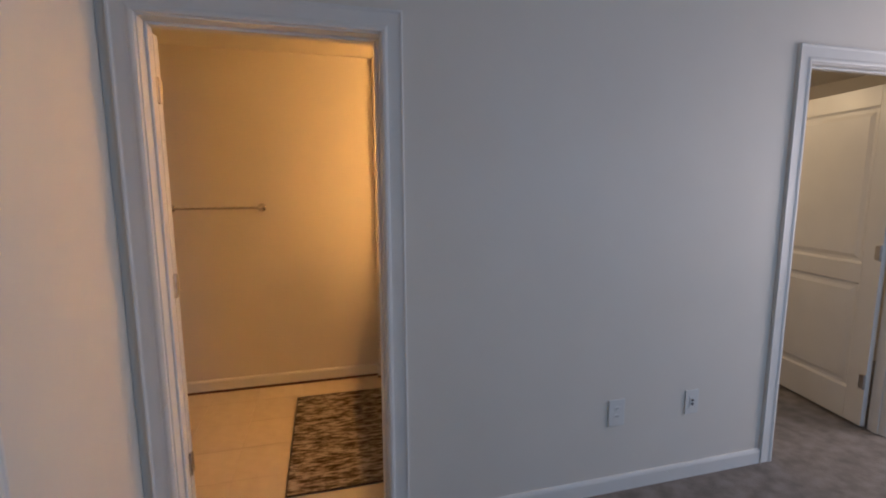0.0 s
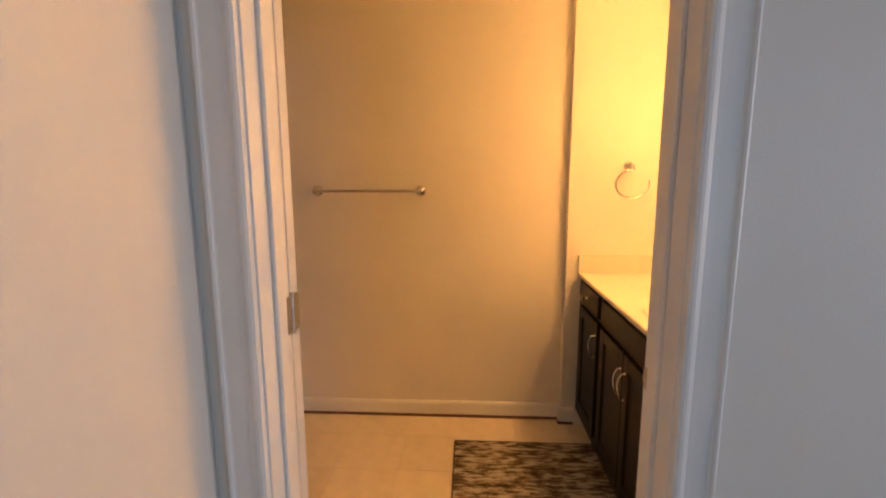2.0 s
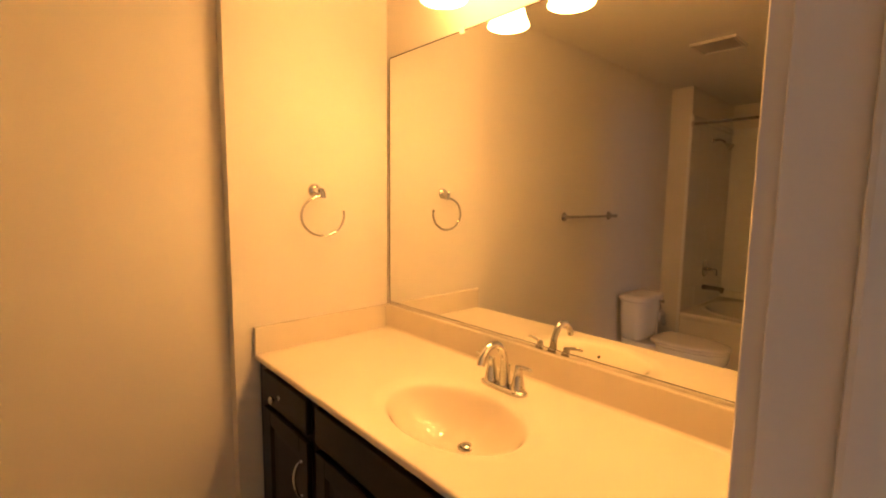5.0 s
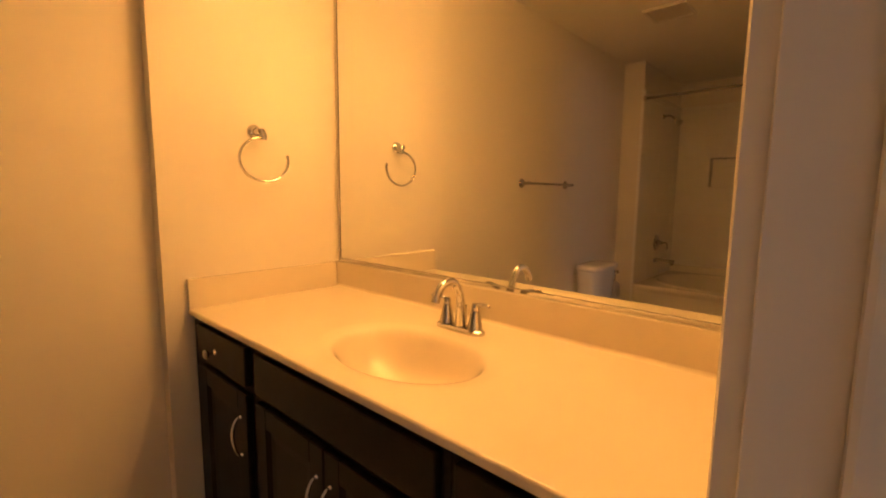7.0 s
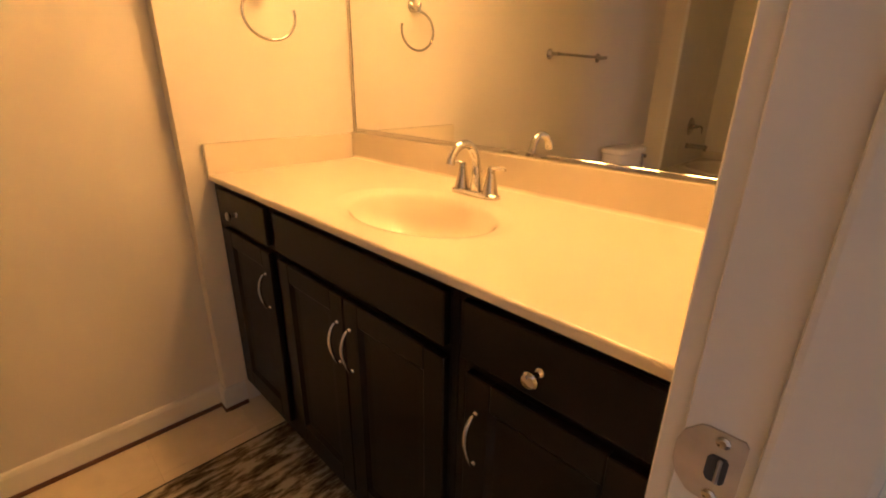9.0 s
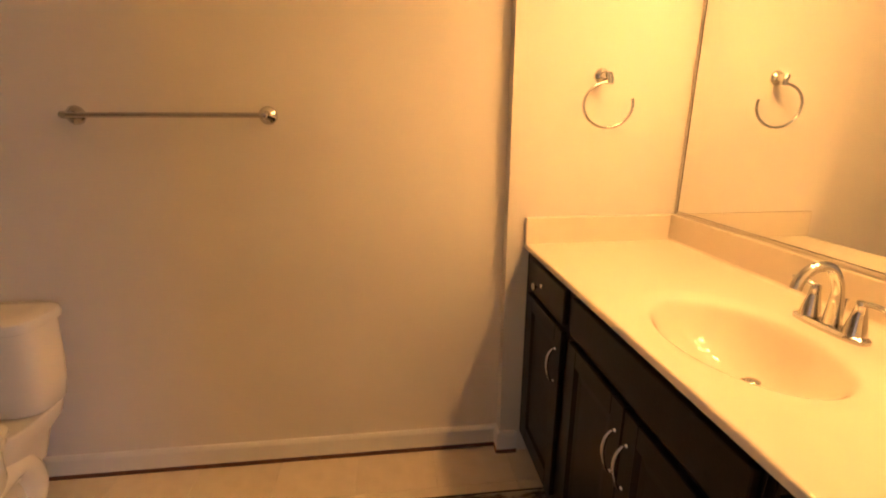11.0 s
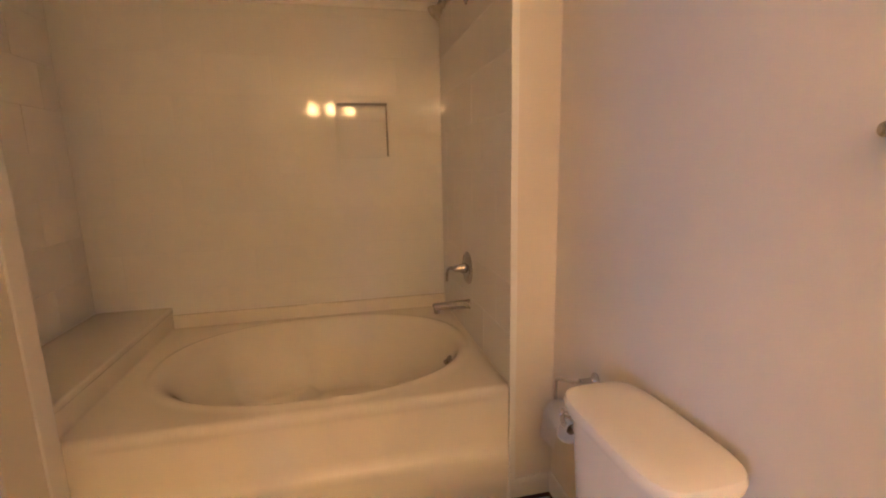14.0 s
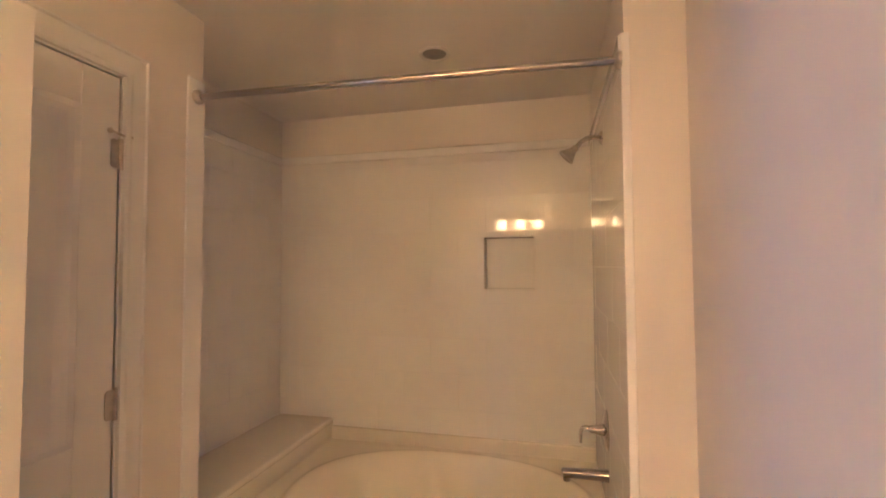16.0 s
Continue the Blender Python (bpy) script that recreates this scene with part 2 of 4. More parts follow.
def hinge(parent, at, axis, leaf_a, leaf_b, height=0.089):
    """A butt hinge: a knuckle and two leaves, which run from the pin along leaf_a and leaf_b."""
    h = part("hinge", lathe([(0.006, -height / 2 - 0.004), (0.0065, -height / 2), (0.0065, height / 2), (0.006, height / 2 + 0.004)], 14, Matrix.Translation(at)), NICKEL, parent, "brushed nickel hinge", True)
    for d in (leaf_a, leaf_b):
        d = Vector(d).normalized()
        nrm = d.cross(Vector((0, 0, 1)))
        loops = []
        for s in (-0.0012, 0.0012):
            corner = [(0, -1), (0.026, -1), (0.033, -0.84), (0.033, 0.84), (0.026, 1), (0, 1)]
            loops.append([Vector(at) + d * u + Vector((0, 0, v * height / 2)) + nrm * s for u, v in corner])
        part("leaf", rings(loops), NICKEL, h)
    return h


def door_leaf(name, label, m, width, height, thick=0.035, relief=1.0):
    """A two-panel door: x from the hinge, y through the thickness, z up."""
    d = thing(name, label, "door", at=m)
    s, r = 0.115, 0.12
    mid = height * 0.43
    bm = boxes(((0, 0, 0.008), (s, thick, height)), ((width - s, 0, 0.008), (width, thick, height)), ((s, 0, 0.008), (width - s, thick, 0.22)), ((s, 0, mid), (width - s, thick, mid + r)), ((s, 0, height - r), (width - s, thick, height)), bevel=0.0015, seg=1)
    part("leaf_frame", bm, DOORP, d)
    for z0, z1 in ((0.22, mid), (mid + r, height - r)):
        bm = bmesh.new()
        loops = []
        for inset, dep in ((0, 0.0), (0.014, 0.012 * relief), (0.032, 0.012 * relief), (0.058, 0.003 * relief)):
            loops.append([(s + inset, dep, z0 + inset), (width - s - inset, dep, z0 + inset), (width - s - inset, dep, z1 - inset), (s + inset, dep, z1 - inset)])
        rings(loops, False, True, bm)
        rings([[(x, thick - y, z) for x, y, z in lp] for lp in loops], False, True, bm)
        part("panel", bm, DOORP, d)
    return d


def lever_knob(parent, at, out):
    k = part("door_knob", lathe([(0.032, 0), (0.032, 0.006), (0.014, 0.012), (0.012, 0.03), (0.022, 0.038), (0.028, 0.052), (0.024, 0.066), (0.008, 0.07)], 28, towards(at, out)), NICKEL, parent, "brushed nickel round door knob", True)
    return k


# ---- the large structure ----
CEILING = 2.50
YN, YR = 4.015, 3.963          # north wall, and its thicker stretch beside the vanity
XE, XR = 1.384, 0.726          # mirror wall; where the thick stretch begins
YS0, YS1 = 2.258, 2.397        # wall with the bathroom door
JL, JR, JT = -0.246, 0.566, 2.114
XT, XB = -1.770, -2.902        # front and back of the tub alcove
YV, YA = 3.832, 1.915          # valve wall, and the alcove's south wall
YC = 2.312                     # face of the closet wall
XL = -0.366                    # bedroom's west wall
D2L, D2R = 2.722, 3.620

setting(part("floor_bathroom", boxes(((XB - 0.22, YA - 0.1, -0.1), (XE + 0.1, YN + 0.1, -0.006))), GROUT), "grout bed under the bathroom floor tiles")
setting(part("floor_bedroom", boxes(((XL, -3.0, -0.1), (5.0, 2.30, 0.004))), CARPET), "grey-brown cut pile carpet")
setting(part("floor_side_room", boxes(((D2L - 0.4, 2.30, -0.1), (5.0, 4.6, 0.003))), CARPET), "grey-brown cut pile carpet in the side room")
setting(part("ceiling", boxes(((-3.2, -3.2, CEILING), (5.2, 4.8, CEILING + 0.1))), CEIL), "off-white flat painted ceiling")
W = CEILING
setting(part("wall_north", boxes(((XT - 0.002, YN, -0.1), (XR, YN + 0.15, W)), ((XR, YR, -0.1), (XE, YN + 0.15, W))), PAINT), "cream painted drywall")
setting(part("wall_valve", boxes(((XB - 0.1, YV + 0.008, -0.1), (XT, YN + 0.15, W))), PAINT), "cream painted wing wall beside the tub")
NICHE = (3.228, 3.528, 1.408, 1.720)
W0, W1 = XB - 0.22, XB - 0.008
setting(part("wall_west", boxes(((W0, YA - 0.12, -0.1), (W1, NICHE[0], W)), ((W0, NICHE[1], -0.1), (W1, YV + 0.008, W)), ((W0, NICHE[0], -0.1), (W1, NICHE[1], NICHE[2])), ((W0, NICHE[0], NICHE[3]), (W1, NICHE[1], W)), ((W0, NICHE[0], NICHE[2]), (XB - 0.108, NICHE[1], NICHE[3]))), PAINT), "cream painted wall above the shower tiles")
setting(part("wall_alcove_south", boxes(((XB - 0.008, YA - 0.12, -0.1), (XT + 0.1, YA - 0.008, W))), PAINT), "cream painted wall at the end of the tub")
setting(part("wall_east", boxes(((XE, YS0, -0.1), (XE + 0.12, YN + 0.15, W))), PAINT), "cream painted wall behind the mirror")
CL, CR, CT = -1.434, -0.725, 2.140   # closet door opening
setting(part("wall_closet", boxes(((XT, YC - 0.11, -0.1), (CL, YC, W)), ((CL, YC - 0.11, CT), (CR, YC, W)), ((CR, YC - 0.11, -0.1), (XL - 0.11, YC, W))), PAINT), "cream painted wall with a closet door")
setting(part("wall_alcove_return", boxes(((XT, YA - 0.008, -0.1), (XT + 0.1, YC - 0.11, W))), PAINT), "cream painted return wall")
setting(part("wall_closet_back", boxes(((XT + 0.1, 1.5, -0.1), (XL - 0.11, 1.55, W))), PAINT), "plain wall behind the closet")
setting(part("wall_south", boxes(((XL - 0.11, YS0, -0.1), (JL - 0.018, YS1, W)), ((JL - 0.018, YS0, JT + 0.018), (JR + 0.018, YS1, W)), ((JR + 0.018, YS0, -0.1), (XE, YS1, W)), ((XE + 0.12, YS0, -0.1), (D2L - 0.018, YS1 - 0.05, W)), ((D2L - 0.018, YS0, JT + 0.048), (D2R + 0.018, YS1 - 0.05, W)), ((D2R + 0.018, YS0, -0.1), (5.0, YS1 - 0.05, W))), PAINT), "cream painted wall between bedroom and bathroom")
LD0, LD1 = 0.67, 1.478         # door in the bedroom's west wall
setting(part("wall_bedroom_west", boxes(((XL - 0.11, -3.0, -0.1), (XL, LD0 - 0.018, W)), ((XL - 0.11, LD0 - 0.018, JT + 0.018), (XL, LD1 + 0.018, W)), ((XL - 0.11, LD1 + 0.018, -0.1), (XL, YS0, W))), PAINT), "cream painted bedroom wall")
setting(part("wall_bedroom_south", boxes(((XL - 0.11, -3.12, -0.1), (3.38, -3.0, W)), ((4.92, -3.12, -0.1), (5.12, -3.0, W)), ((3.38, -3.12, -0.1), (4.92, -3.0, 0.85)), ((3.38, -3.12, 2.15), (4.92, -3.0, W))), PAINT), "plain bedroom wall, out of view, with an assumed window opening")
setting(part("wall_bedroom_east", boxes(((5.0, -3.0, -0.1), (5.12, 0.7, W)), ((5.0, 1.9, -0.1), (5.12, 4.72, W)), ((5.0, 0.7, -0.1), (5.12, 1.9, 0.85)), ((5.0, 0.7, 2.15), (5.12, 1.9, W))), PAINT), "plain bedroom wall, out of view, with an assumed window opening")
setting(part("wall_side_room", boxes(((XE + 0.12, 4.6, -0.1), (5.0, 4.72, W)), ((D2L - 0.45, YS1 - 0.05, -0.1), (D2L - 0.35, 4.6, W))), PAINT), "cream painted wall of the side room")


# door frames: jambs, stops, casings
def door_frame(name, axis, lo, hi, top, n0, n1, stop_at, depth=0.034):
    def bx(u0, u1, v0, v1, z0, z1):
        return ((u0, v0, z0), (u1, v1, z1)) if axis == "x" else ((v0, u0, z0), (v1, u1, z1))
    bm = boxes(bx(lo - 0.018, lo, n0, n1, -0.005, top), bx(hi, hi + 0.018, n0, n1, -0.005, top), bx(lo - 0.018, hi + 0.018, n0, n1, top, top + 0.018), bevel=0.001, seg=1)
    ob = setting(part(name, bm, TRIM), "white painted door jamb with stops")
    s = boxes(bx(lo, lo + 0.011, stop_at, stop_at + depth, 0, top), bx(hi - 0.011, hi, stop_at, stop_at + depth, 0, top), bx(lo + 0.011, hi - 0.011, stop_at, stop_at + depth, top - 0.011, top), bevel=0.004, seg=2)
    part("door_stop", s, TRIM, ob)
    return ob


frame_1 = door_frame("door_frame_1", "x", JL, JR, JT, YS0 - 0.002, YS1 + 0.002, YS1 - 0.083, 0.045)
casing("trim_bedroom_side", "x", YS0, -1, JL - 0.005, JR + 0.005, JT + 0.005)
casing("trim_bath_side", "x", YS1, 1, JL - 0.005, JR + 0.005, JT + 0.005)
door_frame("door_frame_2", "x", D2L, D2R, JT + 0.03, YS0 - 0.002, YS1 - 0.048, YS0 + 0.030)
casing("trim_side_room", "x", YS0, -1, D2L - 0.005, D2R + 0.005, JT + 0.035)
door_frame("door_frame_3", "y", LD0, LD1, JT, XL - 0.112, XL + 0.002, XL - 0.075)
casing("trim_west_door", "y", XL, 1, LD0 - 0.005, LD1 + 0.005, JT + 0.005)
door_frame("door_frame_4", "x", CL, CR, CT, YC - 0.112, YC + 0.002, YC - 0.075)
casing("trim_closet", "x", YC, 1, CL - 0.005, CR + 0.005, CT + 0.005)

# strike plate on the right jamb
strike = setting(part("strike_plate", rings([[(JR - o, YS1 - 0.004 + y * 0.76, 1.018 + z * 0.92) for y, z in ((0.010, -0.008), (0.006, -0.018), (-0.004, -0.027), (-0.010, -0.0285), (-0.034, -0.0285), (-0.037, -0.025), (-0.037, 0.025), (-0.034, 0.0285), (-0.010, 0.0285), (-0.004, 0.027), (0.006, 0.018), (0.010, 0.008))] for o in (-0.001, 0.0016)]), NICKEL, frame_1), "brushed nickel strike plate")
part("latch_hole", rings([[(JR - o, YS1 - 0.019 + y * 0.8, 1.018 + z * 0.8) for y, z in ((0.006, -0.008), (0.003, -0.012), (-0.006, -0.012), (-0.008, -0.009), (-0.008, 0.009), (-0.006, 0.012), (0.003, 0.012), (0.006, 0.008))] for o in (0.0012, 0.0022)]), SLOT, strike)
part("latch_tab", boxes(((JR - 0.0050, YS1 - 0.0225, 1.009), (JR - 0.0020, YS1 - 0.0200, 1.027)), bevel=0.001, seg=1), NICKEL, strike)
for dz in (-0.021, 0.021):
    part("screw", lathe([(0.004, 0), (0.004, 0.001), (0.002, 0.0016)], 12, towards((JR - 0.0016, YS1 - 0.020, 1.018 + dz * 0.95), (-1, 0, 0))), CHROME, strike)

# baseboards, with a dark brown strip under them along the bathroom floor
BASE = [(0, 0.0), (0.013, 0.0), (0.013, 0.066), (0.010, 0.076), (0.006, 0.082), (0, 0.084)]
BASE_BATH = [(o, h + 0.018) for o, h in BASE]
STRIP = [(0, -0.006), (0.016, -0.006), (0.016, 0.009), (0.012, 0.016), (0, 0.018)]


def runs(name, shape, material, spans, label):
    bm = bmesh.new()
    for a, b, out in spans:
        profile_run(shape, a, b, out, bm)
    return setting(part(name, bm, material), label)


BATH_RUNS = [((XT, YN, 0), (XR, YN, 0), (0, -1, 0)), ((XR, YN, 0), (XR, YR - 0.013, 0), (-1, 0, 0)), ((XR, YR, 0), (0.80, YR, 0), (0, -1, 0)), ((XT, YV, 0), (XT, YN - 0.013, 0), (1, 0, 0)), ((XT + 0.02, YC, 0), (CL - 0.090, YC, 0), (0, 1, 0)), ((CR + 0.090, YC, 0), (XL - 0.11, YC, 0), (0, 1, 0))]
runs("baseboard_bathroom", BASE_BATH, TRIM, BATH_RUNS, "white painted baseboard in the bathroom")
runs("brown_strip_bathroom", STRIP, BASE_BROWN, BATH_RUNS, "dark brown strip under the bathroom baseboard")
runs("baseboard_bedroom", BASE, TRIM, [((JR + 0.090, YS0, 0.004), (D2L - 0.090, YS0, 0.004), (0, -1, 0)), ((XL, -3.0, 0.004), (XL, LD0 - 0.090, 0.004), (1, 0, 0)), ((XL, LD1 + 0.090, 0.004), (XL, YS0, 0.004), (1, 0, 0))], "white painted baseboard in the bedroom")
setting(part("threshold", boxes(((JL, YS0 + 0.07, -0.005), (JR, YS0 + 0.085, 0.008)), bevel=0.002), NICKEL), "metal strip between carpet and tile")

# ---- doors ----
# bathroom door, swung wide open on its hinges
OPEN = 174
bath_door = door_leaf("door_1", "white two-panel bathroom door standing wide open", pose(JL, YS1 + 0.008, 0.008, 0, 0, OPEN) @ Matrix.Translation((0.003, -0.042, 0)), 0.805, 2.095)
lever_knob(bath_door, (0.70, 0, 0.93), (0, -1, 0))
lever_knob(bath_door, (0.70, 0.035, 0.93), (0, 1, 0))
for hz in (0.388, 1.152, 1.897):
    hinge(frame_1, (JL + 0.003, YS1 + 0.008, hz), "z", (0.02, -1, 0), (math.cos(radians(OPEN - 90)), math.sin(radians(OPEN - 90)), 0))

side_door = door_leaf("door_2", "white two-panel door standing open into the side room", pose(D2R - 0.006, YS1 - 0.04, 0.012, 0, 0, 80), 0.88, 2.125)
lever_knob(side_door, (0.80, 0.035, 0.93), (0, 1, 0))
for hz in (0.30, 1.12, 1.86):
    hinge(side_door, (0.004, 0.041, hz), "z", (1, 0, 0), (-0.5, 0.8, 0))

west_door = door_leaf("door_3", "white two-panel bedroom door, closed", pose(XL - 0.002, LD1 - 0.003, 0.012, 0, 0, -90) @ Matrix.Translation((0, -0.035, 0)), LD1 - LD0 - 0.006, 2.08)
for hz in (0.30, 1.165, 1.87):
    hinge(west_door, (-0.002, 0.043, hz), "z", (1, 0, 0), (-1, 0, 0))

closet_door = door_leaf("door_4", "white closet door, closed, with a hinge-pin stop", pose(CL + 0.003, YC - 0.037, 0.012), CR - CL - 0.006, CT - 0.016, relief=0.4)
for hz in (0.30, 1.12, 1.885):
    hinge(closet_door, (-0.002, 0.043, hz), "z", (1, 0, 0), (-1, 0, 0))
pin = part("hinge_pin_stop", tube([(-0.030, 0.052, 1.945), (-0.002, 0.046, 1.945), (0.050, 0.066, 1.945)], 0.0035), NICKEL, closet_door, "hinge-pin door stop", True)
part("bumper", lathe([(0.008, 0), (0.008, 0.008), (0.004, 0.011)], 14, towards((0.048, 0.065, 1.945), (0.3, -1, 0))), NICKEL, pin)
part("bumper", lathe([(0.006, 0), (0.006, 0.008), (0.004, 0.010)], 14, towards((-0.030, 0.052, 1.945), (0, -1, 0))), NICKEL, pin)

# ---- wall plates in the bedroom ----
def wall_plate(name, label, x, z, w, h, kind):
    p = thing(name, label, "outlet", at=(x, YS0, z))
    part("plate", boxes(((-w / 2, -0.007, -h / 2), (w / 2, 0, h / 2)), bevel=0.003), PLASTIC, p)
    if kind == "duplex":
        for dz in (-0.020, 0.020):
            f = part("socket", rings([oval(0, 0, 0, 0.0165, 0.0135, 3.5, 24)] + [oval(0, 0, 0.002, 0.016, 0.013, 3.5, 24)]), PLASTIC, p)
            f.matrix_basis = towards((0, -0.0068, dz), (0, -1, 0))
            for dx in (-0.006, 0.006):
                part("slot", boxes(((dx - 0.0012, -0.0096, dz - 0.001), (dx + 0.0012, -0.0085, dz + 0.007))), SLOT, p)
    else:
        part("jack_face", boxes(((-0.016, -0.009, -0.032), (0.016, -0.006, 0.032)), bevel=0.001), PLASTIC, p)
        for dz in (-0.010, 0.012):
            part("jack", lathe([(0.006, 0), (0.006, 0.004), (0.003, 0.005)], 16, towards((0, -0.009, dz), (0, -1, 0))), SLOT, p)
    return p


wall_plate("power_outlet", "white plastic duplex power outlet on the bedroom wall", 1.699, 0.427, 0.090, 0.138, "duplex")
wall_plate("cable_jack", "white plastic wall plate with two dark jacks", 2.148, 0.427, 0.082, 0.130, "jack")

# ---- vanity ----
VF = 0.812                     # face of the cabinet boxes
CT0, CT1 = 0.909, 0.930        # countertop


def vanity_box(name, label, y0, y1):
    c = thing(name, label, "cabinet", "vanity cabinets")
    part("body", boxes(((VF, y0 + 0.001, 0.10), (XE - 0.002, y0 + 0.017, CT0)), ((VF, y1 - 0.017, 0.10), (XE - 0.002, y1 - 0.001, CT0)), ((VF, y0 + 0.017, 0.10), (VF + 0.018, y1 - 0.017, CT0)), ((VF + 0.018, y0 + 0.017, 0.10), (XE - 0.002, y1 - 0.017, 0.116)), bevel=0.001, seg=1), ESPRESSO, c)
    part("toe_kick", boxes(((VF + 0.07, y0 + 0.001, 0.0), (VF + 0.086, y1 - 0.001, 0.0995))), DARKGAP, c)
    return c


def slab_front(name, parent, y0, y1, z0, z1):
    bm = boxes(((VF - 0.019, y0, z0), (VF - 0.0005, y1, z1)), bevel=0.004)
    return part(name, bm, ESPRESSO, parent)


def panel_front(parent, y0, y1, z0, z1):
    w = 0.055
    fx = VF - 0.019
    d = part("door", boxes(((fx, y0, z0), (VF - 0.0005, y0 + w, z1)), ((fx, y1 - w, z0), (VF - 0.0005, y1, z1)), ((fx, y0 + w, z0), (VF - 0.0005, y1 - w, z0 + w)), ((fx, y0 + w, z1 - w), (VF - 0.0005, y1 - w, z1)), bevel=0.002, seg=1), ESPRESSO, parent)
    lp = [[(fx + 0.002 + dx, yy, zz) for yy, zz in ((y0 + w + i, z0 + w + i), (y1 - w - i, z0 + w + i), (y1 - w - i, z1 - w - i), (y0 + w + i, z1 - w - i))] for dx, i in ((0.0, 0.0), (0.008, 0.010), (0.009, 0.03))]
    part("panel", rings(lp, False, True), ESPRESSO, d)
    return d


def pull(parent, y, z, h=0.112):
    fx = VF - 0.019
    pts = curve_points([(fx, y, z + h / 2), (fx - 0.012, y, z + h / 2 - 0.003), (fx - 0.021, y + 0.003, z + h * 0.27), (fx - 0.024, y + 0.003, z), (fx - 0.020, y - 0.003, z - h * 0.28), (fx - 0.010, y - 0.002, z - h / 2 + 0.003), (fx, y, z - h / 2)], 5)
    n = len(pts)
    rad = [0.0030 + 0.0022 * math.sin(math.pi * min(i / (n - 1) * 1.25, 1.0)) ** 2 for i in range(n)]
    p = part("handle", tube(pts, rad, 10), CHROME, parent, "curved chrome pull", True)
    for s in (-1, 1):
        part("foot", lathe([(0.006, 0), (0.0055, 0.003), (0.0035, 0.006)], 16, towards((fx, y, z + s * h / 2), (-1, 0, 0))), CHROME, p, "", True)
    return p


def knob(parent, y, z):
    return part("knob", lathe([(0.009, 0), (0.008, 0.003), (0.0045, 0.006), (0.0042, 0.017), (0.009, 0.020), (0.0138, 0.024), (0.0142, 0.027), (0.011, 0.031), (0.004, 0.0325)], 28, towards((VF - 0.019, y, z), (-1, 0, 0))), CHROME, parent, "round chrome knob", True)


u1 = vanity_box("vanity_cabinet", "dark espresso narrow vanity cabinet with one drawer", 3.513, YR)
dr = slab_front("drawer_front", u1, 3.545, 3.884, 0.785, 0.896)
knob(dr, 3.747, 0.835)
pull(panel_front(u1, 3.545, 3.884, 0.162, 0.762), 3.583, 0.632)
u2 = vanity_box("vanity_cabinet", "dark espresso sink cabinet with two doors", 2.814, 3.513)
slab_front("false_front", u2, 2.834, 3.490, 0.785, 0.896)
pull(panel_front(u2, 3.170, 3.490, 0.162, 0.762), 3.194, 0.632)
pull(panel_front(u2, 2.834, 3.164, 0.162, 0.762), 3.141, 0.632)
u3 = vanity_box("vanity_cabinet", "dark espresso vanity cabinet with a drawer beside the door", YS1 + 0.003, 2.814)
dr = slab_front("drawer_front", u3, 2.466, 2.794, 0.785, 0.896)
knob(dr, 2.636, 0.835)
pull(panel_front(u3, 2.466, 2.780, 0.162, 0.762), 2.752, 0.634)

# countertop with its moulded oval bowl
SINK = (1.030, 3.163, 0.152, 0.220)


def smooth(e0, e1, x):
    t = min(max((x - e0) / (e1 - e0), 0.0), 1.0)
    return t * t * (3 - 2 * t)


def bowl_sheet(x0, x1, y0, y1, nx, ny, height):
    """A level sheet of quads, sunk where height() says."""
    bm = bmesh.new()
    g = [[bm.verts.new((x0 + (x1 - x0) * i / nx, y0 + (y1 - y0) * j / ny, height(x0 + (x1 - x0) * i / nx, y0 + (y1 - y0) * j / ny))) for j in range(ny + 1)] for i in range(nx + 1)]
    for i in range(nx):
        for j in range(ny):
            bm.faces.new((g[i][j], g[i + 1][j], g[i + 1][j + 1], g[i][j + 1]))
    return bm, g


def sink_height(x, y):
    cx, cy, rx, ry = SINK
    r = math.hypot((x - cx) / rx, (y - cy) / ry)
    g = 1 - r ** 2.8
    return CT1 - 0.126 * 0.5 * (g + math.sqrt(g * g + 0.010)) - 0.004 * (1 - smooth(1.0, 1.25, r))


counter = thing("vanity_countertop", "cream cultured-marble countertop with a moulded oval sink", "countertop")
bm, g = bowl_sheet(0.800, XE - 0.002, YS1 + 0.002, YR - 0.001, 84, 230, sink_height)
part("basin_top", bm, MARBLE, counter, "", True)
nose = [(0.800, CT1)] + [(0.800 - 0.006 * math.sin(a), CT1 - 0.006 + 0.006 * math.cos(a)) for a in (0.5, 1.0, 1.57)] + [(0.794, CT0 + 0.003), (0.797, CT0), (0.83, CT0)]
bm = bmesh.new()
rows = [[bm.verts.new((x, yy, z)) for x, z in nose] for yy in (YS1 + 0.002, YR - 0.001)]
for i in range(len(nose) - 1):
    bm.faces.new((rows[0][i], rows[0][i + 1], rows[1][i + 1], rows[1][i]))
part("front_edge", bm, MARBLE, counter, "", True)
part("backsplash", boxes(((XE - 0.021, YS1 + 0.002, CT1 - 0.004), (XE - 0.001, YR - 0.001, CT1 + 0.102)), bevel=0.004), MARBLE, counter)
part("side_splash", boxes(((0.792, YR - 0.020, CT1 - 0.004), (XE - 0.022, YR - 0.001, CT1 + 0.100)), bevel=0.004), MARBLE, counter)
cove = [(0.0, 0.0)] + [(0.014 - 0.014 * math.sin(a), 0.014 - 0.014 * math.cos(a)) for a in (0, 0.39, 0.78, 1.18, 1.57)]
bm = bmesh.new()
rings([[(XE - 0.0205 - u, yy, CT1 - 0.001 + v) for u, v in cove] for yy in (YS1 + 0.003, YR - 0.021)], True, True, bm)
